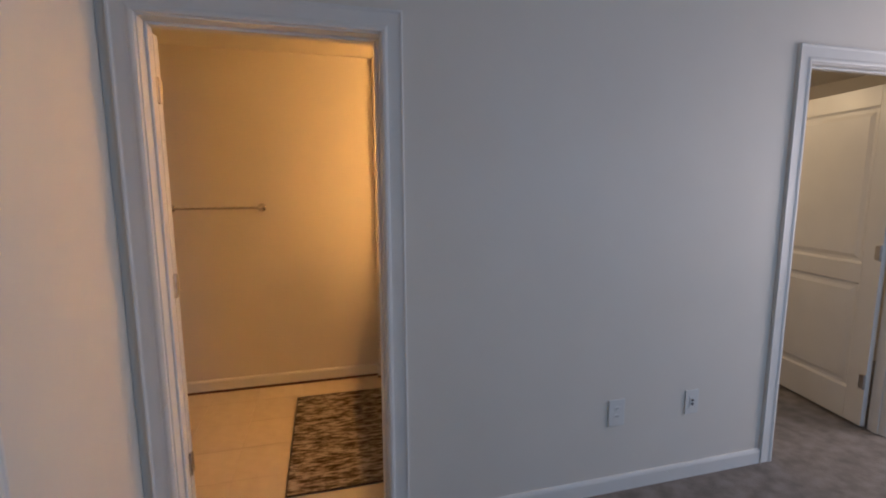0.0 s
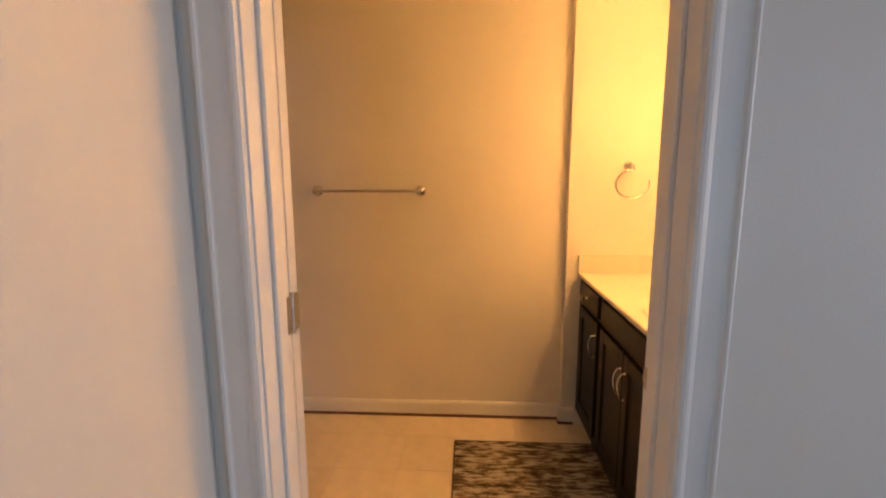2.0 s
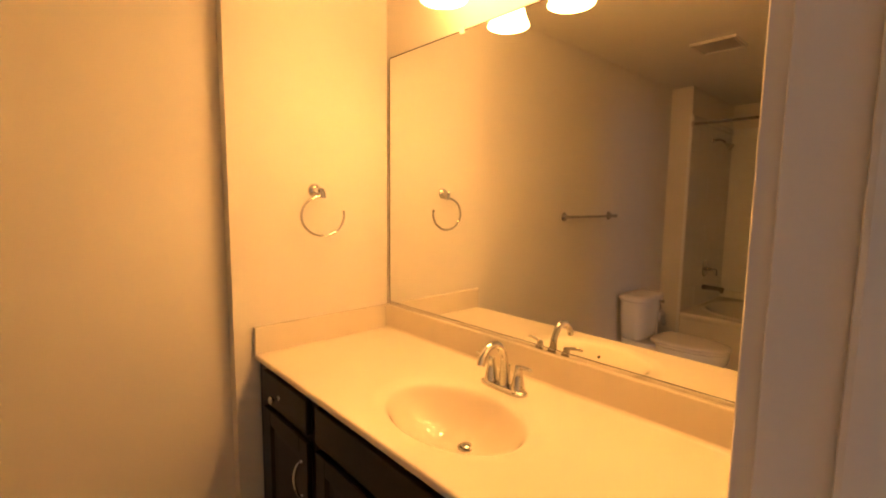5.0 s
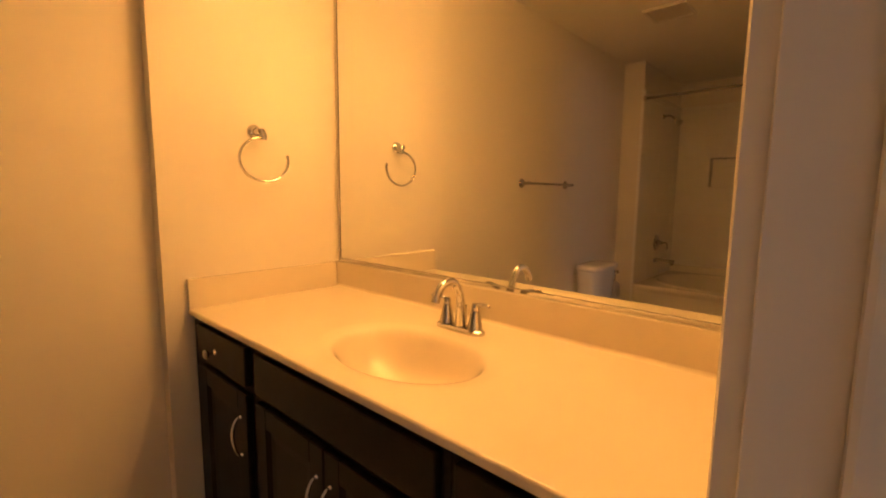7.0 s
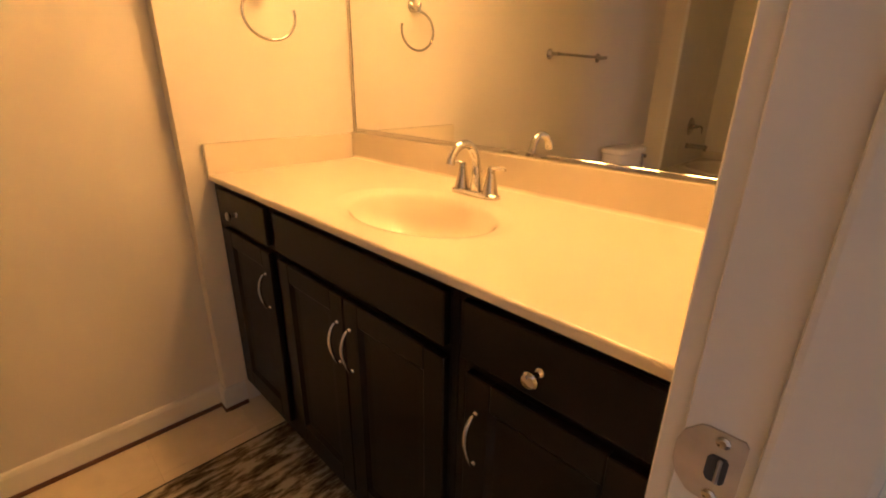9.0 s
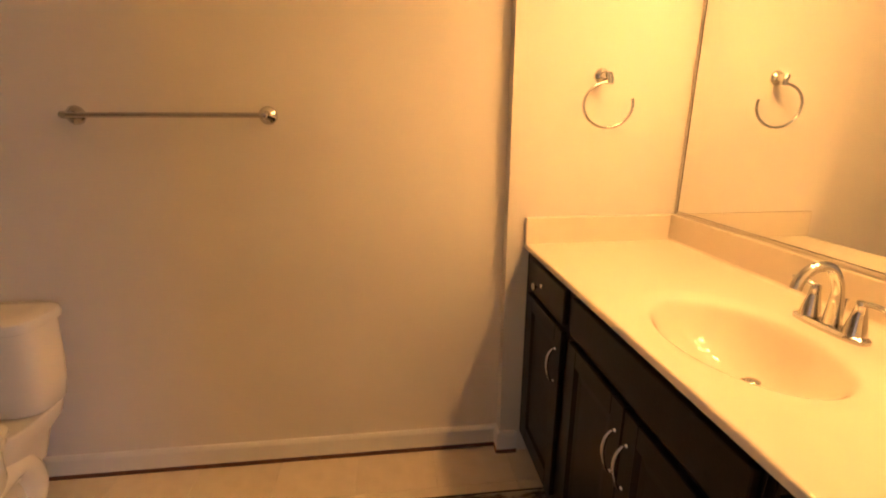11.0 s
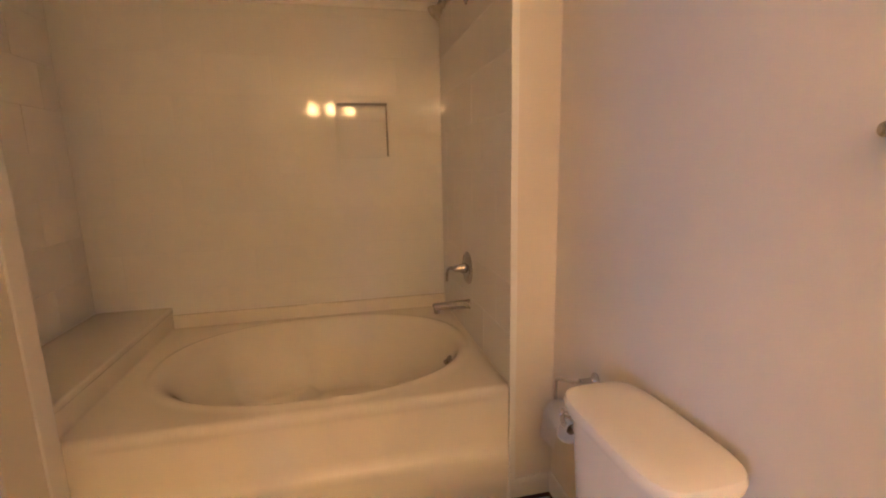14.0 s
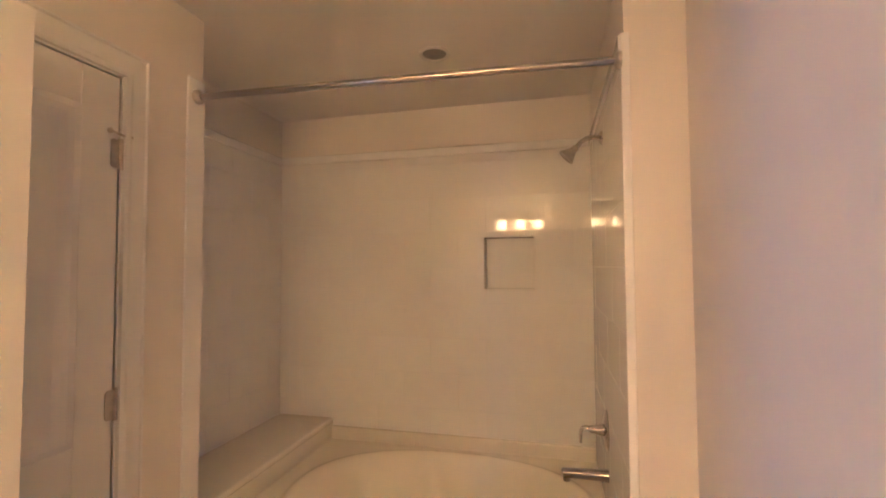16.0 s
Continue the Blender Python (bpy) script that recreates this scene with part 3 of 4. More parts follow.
part("cove", bm, MARBLE, counter, "", True)
drain = part("drain", lathe([(0.024, 0), (0.024, 0.003), (0.019, 0.004), (0.017, 0.001), (0.016, 0.001), (0.016, 0.010), (0.010, 0.013), (0.002, 0.0135)], 28, Matrix.Translation((SINK[0] + 0.055, SINK[1], sink_height(SINK[0] + 0.055, SINK[1]) - 0.002))), CHROME, counter, "chrome pop-up drain", True)
part("overflow_hole", lathe([(0.006, 0), (0.006, 0.002)], 16, towards((SINK[0] - 0.125, SINK[1] + 0.02, CT1 - 0.047), (0.75, 0, 0.66))), DARKGAP, counter)

# faucet
FX, FY = 1.248, 3.168
faucet = thing("sink_faucet", "chrome two-handle centerset faucet on the countertop", "faucet", at=(FX, FY, CT1 - 0.001))
part("base", rings([oval(0, 0, 0, 0.026, 0.083, 3.2), oval(0, 0, 0.008, 0.026, 0.083, 3.2), oval(0, 0, 0.013, 0.022, 0.079, 3.0), oval(0, 0, 0.015, 0.016, 0.07, 3.0)]), CHROME, faucet, "", True)
sp = curve_points([(0.004, 0, 0.012), (0.002, 0, 0.06), (-0.004, 0, 0.105), (-0.032, 0, 0.143), (-0.070, 0, 0.143), (-0.096, 0, 0.120), (-0.104, 0, 0.098)], 6)
ns = len(sp)
part("spout", tube(sp, [0.019 - 0.0075 * min(i / 10, 1) for i in range(ns)], 18), CHROME, faucet, "", True)
part("lift_rod", tube([(0.026, 0, 0.012), (0.026, 0, 0.062), (0.026, 0, 0.070)], [0.0025, 0.0025, 0.005], 10), CHROME, faucet, "", True)
for sgn in (-1, 1):
    hd = part("handle_base", lathe([(0.0225, 0.012), (0.021, 0.02), (0.0145, 0.052), (0.0105, 0.074), (0.0112, 0.079), (0.009, 0.086), (0.003, 0.088)], 24, Matrix.Translation((0.002, sgn * 0.052, 0))), CHROME, faucet, "", True)
    part("lever", tube(curve_points([(0.002, sgn * 0.052, 0.080), (0.0, sgn * 0.066, 0.085), (-0.004, sgn * 0.088, 0.088), (-0.006, sgn * 0.106, 0.087)], 4), [0.006] * 8 + [0.0055] * 4 + [0.0045], 10), CHROME, hd, "", True)

# mirror
MY0, MY1, MZ0, MZ1 = 2.46, 3.932, 1.046, 2.080
mirror = thing("wall_mirror", "large frameless wall mirror above the vanity", "mirror")
part("glass", boxes(((XE - 0.007, MY0, MZ0), (XE - 0.001, MY1, MZ1)), bevel=0.0008, seg=1), MIRROR, mirror)
part("bottom_channel", boxes(((XE - 0.011, MY0, MZ0 - 0.012), (XE - 0.001, MY1, MZ0 - 0.0005)), bevel=0.001, seg=1), CHROME, mirror, "chrome channel")
part("edge_seam", boxes(((XE - 0.008, MY1 + 0.0005, MZ0), (XE - 0.001, MY1 + 0.003, MZ1))), DARKGAP, mirror)
part("edge_seam", boxes(((XE - 0.008, MY0, MZ1 + 0.0005), (XE - 0.001, MY1, MZ1 + 0.003))), DARKGAP, mirror)
for cy in (3.50, 2.86):
    part("clip", boxes(((XE - 0.012, cy - 0.012, MZ1 - 0.010), (XE - 0.0005, cy + 0.012, MZ1 + 0.012)), bevel=0.003), PLASTIC, mirror, "clear plastic clip")

# vanity light
light = thing("vanity_light", "three-light bath bar with lit bell glass shades", "wall lamp")
part("backplate", boxes(((XE - 0.022, 2.99, 2.265), (XE - 0.0005, 3.35, 2.355)), bevel=0.006), NICKEL, light)
part("bar", tube([(XE - 0.06, LAMP_Y[0] + 0.05, 2.310), (XE - 0.06, LAMP_Y[2] - 0.05, 2.310)], 0.009), NICKEL, light, "", True)
for cy in (3.08, 3.26):
    part("post", tube([(XE - 0.02, cy, 2.310), (XE - 0.06, cy, 2.310)], 0.008), NICKEL, light, "", True)
for ly in LAMP_Y:
    arm = part("arm", tube(curve_points([(XE - 0.06, ly, 2.310), (XE - 0.11, ly, 2.315), (LAMP_X, ly, 2.305), (LAMP_X, ly, 2.265)], 5), 0.007), NICKEL, light, "", True)
    part("socket_cup", lathe([(0.02, 2.280), (0.028, 2.270), (0.028, 2.245)], 24, Matrix.Translation((LAMP_X, ly, 0))), NICKEL, arm, "", True)
    prof = [(0.028, 2.255), (0.040, 2.242), (0.050, 2.210), (0.056, 2.170), (0.063, 2.142), (0.072, 2.122), (0.075, 2.116)]
    bm = bmesh.new()
    loops = [[(LAMP_X + r * math.cos(2 * math.pi * i / 36), ly + r * math.sin(2 * math.pi * i / 36), h) for i in range(36)] for r, h in prof + [(r - 0.003, h) for r, h in reversed(prof)]]
    rings(loops, False, False, bm)
    part("shade", bm, OPAL, light, "lit white bell glass shade", True)

# towel ring
def flange(name, parent, at, out, r=0.026):
    return part(name, lathe([(r, 0), (r, 0.004), (r * 0.9, 0.008), (r * 0.5, 0.013), (r * 0.4, 0.03), (r * 0.36, 0.048)], 28, towards(at, out)), CHROME, parent, "", True)


ring = thing("towel_ring", "open chrome towel ring on the wall beside the mirror", "towel ring")
RX, RZ = 1.041, 1.526
fl = flange("mount", ring, (RX, YR, RZ), (0, -1, 0))
part("holder", rings([oval(RX + 0.012, YR - 0.046, RZ - 0.030, 0.011, 0.012, 2.5, 20), oval(RX + 0.010, YR - 0.046, RZ - 0.010, 0.012, 0.013, 2.5, 20), oval(RX + 0.004, YR - 0.046, RZ + 0.008, 0.010, 0.010, 2.5, 20)]), CHROME, ring, "", True)
arc = []
for i in range(41):
    a = radians(88 + i * 288 / 40)
    arc.append((RX + 0.012 + 0.089 * math.cos(a), YR - 0.047, RZ - 0.098 + 0.076 * math.sin(a)))
part("ring", tube(arc, 0.005, 12), CHROME, ring, "", True)

# towel bar
tb = thing("towel_bar", "chrome towel bar on the wall above the toilet", "towel bar")
BX0, BX1, BZ = -0.712, -0.108, 1.392
for bx in (BX0, BX1):
    part("post", lathe([(0.031, 0), (0.031, 0.004), (0.027, 0.010), (0.013, 0.017), (0.0105, 0.04), (0.0115, 0.052), (0.0125, 0.060), (0.0105, 0.069), (0.004, 0.072)], 28, towards((bx, YN, BZ), (0, -1, 0))), CHROME, tb, "", True)
part("rod", tube([(BX0 + 0.004, YN - 0.060, BZ), (BX1 - 0.004, YN - 0.060, BZ)], 0.0085, 16), CHROME, tb, "", True)

# rug
rug = thing("bath_rug", "brown and cream striped low-pile bath rug by the vanity", "rug")
ra, rb = (0.095, 2.630), (0.868, 3.738)
bm, g = bowl_sheet(ra[0] + 0.006, rb[0] - 0.006, ra[1] + 0.006, rb[1] - 0.006, 40, 64, lambda x, y: 0.0095 + 0.0012 * noise.noise((x * 9, y * 9, 0)))
part("weave", bm, RUG, rug, "", True)
part("binding", boxes((ra + (0.0005,), (ra[0] + 0.007, rb[1], 0.0115)), ((rb[0] - 0.007, ra[1], 0.0005), rb + (0.0115,)), ((ra[0] + 0.007, ra[1], 0.0005), (rb[0] - 0.007, ra[1] + 0.007, 0.0115)), ((ra[0] + 0.007, rb[1] - 0.007, 0.0005), (rb[0] - 0.007, rb[1], 0.0115)), bevel=0.002, seg=1), RUGEDGE, rug)

# ---- toilet ----
TX = -1.062
toilet = thing("toilet", "white two-piece toilet with elongated bowl, lid down", "toilet")
bowl = [(0.0, 3.66, 0.120, 0.235, 0.215), (0.03, 3.66, 0.118, 0.232, 0.212), (0.09, 3.655, 0.100, 0.21, 0.185), (0.16, 3.64, 0.098, 0.20, 0.180), (0.215, 3.61, 0.106, 0.19, 0.200), (0.255, 3.59, 0.128, 0.185, 0.240), (0.30, 3.57, 0.158, 0.18, 0.290), (0.345, 3.56, 0.175, 0.175, 0.313), (0.375, 3.56, 0.180, 0.175, 0.320), (0.405, 3.56, 0.183, 0.17, 0.325), (0.418, 3.56, 0.178, 0.165, 0.320)]
part("bowl", rings([oval(TX, cy, z, rx, ry, 2.3, 48, front) for z, cy, rx, ry, front in bowl]), CERAM, toilet, "", True)
part("deck", rings([oval(TX, 3.83, z, rx, ry, 4.0, 40) for z, rx, ry in ((0.20, 0.085, 0.10), (0.30, 0.11, 0.125), (0.36, 0.155, 0.150), (0.405, 0.165, 0.155), (0.412, 0.160, 0.150))]), CERAM, toilet, "", True)
for sx in (-1, 1):
    trap = curve_points([(TX + sx * 0.045, 3.56, 0.16), (TX + sx * 0.070, 3.68, 0.24), (TX + sx * 0.070, 3.79, 0.25), (TX + sx * 0.070, 3.83, 0.15), (TX + sx * 0.060, 3.79, 0.05)], 5)
    part("trapway", tube(trap, [0.020] + [0.044] * (len(trap) - 2) + [0.030], 14), CERAM, toilet, "", True)
    part("bolt_cap", lathe([(0.016, 0.0), (0.016, 0.012), (0.011, 0.021), (0.002, 0.024)], 18, Matrix.Translation((TX + sx * 0.112, 3.70, 0.028))), CERAM, toilet, "", True)
part("seat", rings([oval(TX, 3.555, z, rx, 0.160, 2.25, 48, f, 4.0) for z, rx, f in ((0.420, 0.178, 0.318), (0.424, 0.184, 0.324), (0.438, 0.184, 0.324), (0.441, 0.180, 0.320))]), SEATP, toilet, "white plastic seat", True)
part("lid", rings([oval(TX, 3.555, z, rx, ry, 2.25, 48, f, 4.0) for z, rx, ry, f in ((0.4445, 0.182, 0.172, 0.324), (0.448, 0.186, 0.176, 0.328), (0.458, 0.186, 0.176, 0.328), (0.464, 0.178, 0.168, 0.320), (0.467, 0.150, 0.14, 0.28))]), SEATP, toilet, "closed white plastic lid", True)
for sx in (-1, 1):
    part("seat_hinge", boxes(((TX + sx * 0.075 - 0.02, 3.705, 0.413), (TX + sx * 0.075 + 0.02, 3.752, 0.452)), bevel=0.007), SEATP, toilet)
tank = [(0.418, 0.165, 0.078), (0.430, 0.178, 0.086), (0.50, 0.190, 0.093), (0.62, 0.199, 0.098), (0.725, 0.204, 0.101)]
part("tank", rings([oval(TX + 0.006, 3.882, z, r1 * 0.98, r2, 4.0, 64) for z, r1, r2 in tank]), CERAM, toilet, "", True)
part("tank_lid", rings([oval(TX + 0.006, 3.876, z, r1 * 0.98, r2, 4.3, 64) for z, r1, r2 in ((0.726, 0.207, 0.106), (0.730, 0.215, 0.114), (0.748, 0.218, 0.117), (0.762, 0.214, 0.113), (0.769, 0.200, 0.100), (0.771, 0.15, 0.06))]), CERAM, toilet, "", True)
fh = part("flush_handle", lathe([(0.015, -0.006), (0.015, 0.006), (0.010, 0.012), (0.009, 0.024), (0.013, 0.028), (0.013, 0.034), (0.004, 0.037)], 18, towards((TX - 0.176, 3.806, 0.692), (-0.6, -0.8, 0))), CHROME, toilet, "chrome flush lever", True)
part("lever", tube([(TX - 0.192, 3.784, 0.692), (TX - 0.176, 3.772, 0.690), (TX - 0.152, 3.766, 0.686)], [0.006, 0.006, 0.0075], 10), CHROME, fh, "", True)
part("supply_line", tube(curve_points([(TX - 0.15, 3.90, 0.42), (TX - 0.16, 3.91, 0.30), (TX - 0.19, 3.97, 0.20), (TX - 0.19, YN - 0.001, 0.18)], 5), 0.005, 8), CHROME, toilet, "", True)

# toilet paper holder and roll
tp = thing("toilet_paper_holder", "chrome toilet paper holder with a wire bail on the wall", "paper holder")
PX, PZ, RZP, RY = -1.470, 0.655, 0.508, YN - 0.088
post = part("post", lathe([(0.024, 0), (0.024, 0.004), (0.013, 0.012), (0.0095, 0.02), (0.0095, 0.05), (0.011, 0.058), (0.004, 0.062)], 24, towards((PX, YN, PZ), (0, -1, 0))), CHROME, tp, "", True)
for side, px in ((1, -1.444), (-1, -1.576)):
    part("bail_arm", tube(curve_points([(PX, YN - 0.052, PZ), (PX + side * 0.012, YN - 0.070, PZ - 0.006), (px - side * 0.014, RY, PZ - 0.030), (px, RY, PZ - 0.060), (px, RY, RZP)], 5), 0.0058, 12), CHROME, tp, "", True)
part("roller", tube([(-1.578, RY, RZP), (-1.442, RY, RZP)], 0.0075, 12), CHROME, tp, "", True)
roll = thing("toilet_paper_roll", "white toilet paper roll with a loose end", "toilet paper")
rm = towards((-1.563, RY, RZP - 0.010), (1, 0, 0))
bm = bmesh.new()
rp = [(0.019, 0.0), (0.051, 0.0), (0.053, 0.003), (0.053, 0.103), (0.051, 0.106), (0.019, 0.106)]
rings([[rm @ Vector((r * math.cos(2 * math.pi * i / 36), r * math.sin(2 * math.pi * i / 36), h)) for i in range(36)] for r, h in rp], False, False, bm)
part("paper", bm, PAPER, roll, "", True)
bm = bmesh.new()
rings([[rm @ Vector((r * math.cos(2 * math.pi * i / 24), r * math.sin(2 * math.pi * i / 24), h)) for i in range(24)] for r, h in ((0.0192, -0.001), (0.0192, 0.107), (0.0175, 0.107), (0.0175, -0.001), (0.0192, -0.001))], False, False, bm)
part("core", bm, CARD, roll, "brown cardboard core", True)
bm = bmesh.new()
tail = [(-0.088 - 0.0535 * math.cos(a), RZP - 0.010 + 0.0535 * math.sin(a)) for a in (1.2, 0.8, 0.4, 0.0)] + [(-0.144, RZP - 0.035), (-0.150, RZP - 0.060), (-0.148, RZP - 0.074)]
rows = [[bm.verts.new((-1.562 + u * 0.104, YN + oy, z - (0.02 * (1 - u) if k > 4 else 0))) for k, (oy, z) in enumerate(tail)] for u in (0, 0.33, 0.66, 1)]
for r0, r1 in zip(rows, rows[1:]):
    for i in range(len(tail) - 1):
        bm.faces.new((r0[i], r0[i + 1], r1[i + 1], r1[i]))
bmesh.ops.solidify(bm, geom=bm.faces[:], thickness=0.0008)
part("loose_end", bm, PAPER, roll, "", True)

# ---- bathtub ----
tub = thing("bathtub", "cream acrylic soaking tub with an oval basin", "bathtub")
RIM, TY0, TY1 = 0.507, 2.290, YV - 0.002
TC = (-2.325, 3.095, 0.465, 0.665)


def tub_height(x, y):
    cx, cy, rx, ry = TC
    dx, dy = abs((x - cx) / rx), abs((y - cy) / ry)
    r = (dx ** 2.3 + dy ** 2.3) ** (1 / 2.3)
    slope = 0.56 + 0.20 * smooth(cy - 0.5, cy + 0.5, y)
    z = RIM - 0.36 * (1 - smooth(slope, 1.0, r)) ** 0.85
    lip = 0.010 * math.exp(-((r - 1.03) / 0.03) ** 2)
    # moulded armrest on the back wall of the basin
    arm = math.hypot((x - cx + 0.30) / 0.17, (y - cy + 0.26) / 0.24)
    z += 0.055 * (1 - smooth(0.66, 1.0, arm)) * (1 - smooth(0.80, 1.0, r))
    return z + lip - 0.004


bm, g = bowl_sheet(XB + 0.004, XT - 0.030, TY0, TY1, 110, 150, tub_height)
part("basin", bm, ACRYL, tub, "", True)
fr = [(XT - 0.030, RIM - 0.004), (XT - 0.020, RIM - 0.005), (XT - 0.012, RIM - 0.010), (XT - 0.008, RIM - 0.020), (XT - 0.009, RIM - 0.040), (XT - 0.020, RIM - 0.055), (XT - 0.026, RIM - 0.075), (XT - 0.028, 0.275), (XT - 0.024, 0.248), (XT - 0.010, 0.234), (XT - 0.004, 0.222), (XT - 0.003, 0.20), (XT - 0.003, 0.0), (XT - 0.05, 0.0)]
bm = bmesh.new()
NSTEP = 40
rows = []
for j in range(NSTEP + 1):
    yy = TY0 + 0.02 + (TY1 - TY0 - 0.02) * j / NSTEP
    edge = min(yy - TY0 - 0.02, TY1 - yy)
    flat = 1 - smooth(0.0, 0.07, edge)
    rows.append([bm.verts.new((x + (XT - 0.009 - x) * flat * (1 if 4 < k < 10 else 0), yy, z)) for k, (x, z) in enumerate(fr)])
for r0, r1 in zip(rows, rows[1:]):
    for i in range(len(fr) - 1):
        bm.faces.new((r0[i], r0[i + 1], r1[i + 1], r1[i]))
part("apron", bm, ACRYL, tub, "", True)
part("back_lip", boxes(((XB + 0.0015, TY0 + 0.002, RIM - 0.02), (XB + 0.035, TY1, RIM + 0.066)), bevel=0.010, seg=3), ACRYL, tub, "", True)
part("overflow_cover", lathe([(0.034, 0), (0.034, 0.006), (0.028, 0.012), (0.010, 0.016), (0.009, 0.028), (0.004, 0.03)], 28, towards((-2.19, 3.690, 0.435), (0.0, -1, 0.35))), CHROME_DARK, tub, "chrome overflow plate", True)
ledge = thing("tub_ledge", "cream raised ledge at the end of the bathtub", "ledge")
part("top", boxes(((XB + 0.001, YA + 0.001, 0.585), (XT - 0.001, TY0 - 0.002, 0.617)), bevel=0.010, seg=3), ACRYL, ledge, "", True)
part("front", boxes(((XB + 0.001, TY0 - 0.030, 0.44), (XT - 0.004, TY0 - 0.004, 0.586))), ACRYL, ledge)
part("base", boxes(((XB + 0.001, YA + 0.001, 0.0), (XT - 0.004, TY0 - 0.031, 0.584))), ACRYL, ledge)

# tub filler, valve, shower head, rod
spout = thing("tub_spout", "chrome tub spout on the tiled wall", "spout")
SX, SZ = -2.330, 0.672
part("body", tube([(SX, YV, SZ), (SX, YV - 0.012, SZ), (SX, YV - 0.07, SZ), (SX, YV - 0.16, SZ - 0.002), (SX, YV - 0.182, SZ - 0.004), (SX, YV - 0.186, SZ - 0.006)], [0.026, 0.024, 0.022, 0.020, 0.021, 0.014], 20), CHROME_DARK, spout, "", True)
part("outlet_lip", lathe([(0.016, 0), (0.016, -0.02), (0.012, -0.022)], 18, Matrix.Translation((SX, YV - 0.168, SZ - 0.014))), CHROME_DARK, spout, "", True)
valve = thing("shower_valve", "chrome shower valve with a curved lever handle", "valve")
VX, VZ = -2.350, 0.852
part("escutcheon", lathe([(0.082, 0), (0.082, 0.003), (0.074, 0.009), (0.035, 0.015), (0.030, 0.016)], 40, towards((VX, YV, VZ), (0, -1, 0))), CHROME_DARK, valve, "round chrome escutcheon", True)
part("stem", lathe([(0.026, 0.012), (0.024, 0.03), (0.017, 0.05), (0.016, 0.066), (0.010, 0.072)], 24, towards((VX, YV, VZ), (0, -1, 0))), CHROME_DARK, valve, "", True)
part("lever", tube(curve_points([(VX, YV - 0.062, VZ), (VX - 0.004, YV - 0.092, VZ + 0.004), (VX - 0.006, YV - 0.106, VZ - 0.016), (VX - 0.006, YV - 0.108, VZ - 0.062)], 5), [0.010] * 5 + [0.008] * 5 + [0.007] * 6, 12), CHROME_DARK, valve, "", True)
shower = thing("wall_shower", "chrome shower head on a bent arm", "shower head")
HX, HZ = -2.330, 2.092
part("flange", lathe([(0.030, 0), (0.029, 0.005), (0.013, 0.012)], 24, towards((HX, YV, HZ), (0, -1, 0))), CHROME_DARK, shower, "", True)
part("arm", tube(curve_points([(HX, YV - 0.005, HZ), (HX, YV - 0.05, HZ + 0.004), (HX, YV - 0.085, HZ - 0.012), (HX, YV - 0.112, HZ - 0.042)], 5), 0.0105, 14), CHROME_DARK, shower, "", True)
part("head", lathe([(0.013, 0), (0.016, 0.008), (0.014, 0.016), (0.020, 0.028), (0.034, 0.052), (0.038, 0.060), (0.036, 0.064), (0.030, 0.062), (0.002, 0.061)], 28, towards((HX, YV - 0.106, HZ - 0.034), (0, -0.72, -0.69))), NICKEL, shower, "", True)
rod = thing("shower_curtain_rod", "slightly bowed chrome shower curtain rod, no curtain", "curtain rod")
RODX, RODZ0, RODZ1 = XT + 0.045, 2.186, 2.176
rodp = [(RODX - 0.045 * i / 20 + 0.02 * math.sin(math.pi * i / 20), YC + 0.006 + (YV - YC - 0.010) * i / 20, RODZ0 + (RODZ1 - RODZ0) * i / 20 - 0.008 * math.sin(math.pi * i / 20)) for i in range(21)]
part("bar", tube(rodp, 0.0125, 16), CHROME_DARK, rod, "", True)
part("end_flange", lathe([(0.027, 0), (0.026, 0.010), (0.016, 0.020)], 24, towards((rodp[0][0], YC + 0.0165, RODZ0), (0, 1, 0))), NICKEL, rod, "", True)
part("end_flange", lathe([(0.027, 0), (0.026, 0.010), (0.016, 0.020)], 24, towards((rodp[-1][0], YV - 0.001, RODZ1), (0, -1, 0))), NICKEL, rod, "", True)

# ---- ceiling fixtures ----
can = thing("shower_ceiling_light", "unlit round recessed light over the tub", "ceiling light")
part("trim_ring", lathe([(0.070, 0), (0.070, -0.004), (0.062, -0.007), (0.055, -0.004), (0.054, 0)], 36, Matrix.Translation((-2.24, 3.117, CEILING))), VENTP, can, "", True)
part("lens", lathe([(0.0535, -0.001), (0.045, -0.004), (0.001, -0.006)], 36, Matrix.Translation((-2.24, 3.117, CEILING))), mat("dull_lens", (0.22, 0.21, 0.20), 0.5, second=(0.26, 0.25, 0.24), scale=20), can, "dull grey lens", True)
vent = thing("exhaust_fan_grille", "white plastic exhaust fan grille on the ceiling", "vent")
part("frame", boxes(((-0.90, 3.23, CEILING - 0.016), (-0.64, 3.25, CEILING)), ((-0.90, 3.47, CEILING - 0.016), (-0.64, 3.49, CEILING)), ((-0.90, 3.25, CEILING - 0.016), (-0.88, 3.47, CEILING)), ((-0.66, 3.25, CEILING - 0.016), (-0.64, 3.47, CEILING)), bevel=0.003, seg=1), VENTP, vent)
part("backing", boxes(((-0.88, 3.25, CEILING - 0.003), (-0.66, 3.47, CEILING - 0.0005))), GROUT, vent)
slat = boxes(((-0.11, -0.004, -0.003), (0.11, 0.004, 0.003)), bevel=0.001, seg=1)
first = part("slat", slat, VENTP, vent)
for i in range(14):
    ob = first if i == 0 else new("slat", first.data)
    ob.parent = vent
    ob.matrix_basis = pose(-0.77, 3.262 + i * 0.0151, CEILING - 0.009)

# ---- tiles ----
tile_meshes = {}


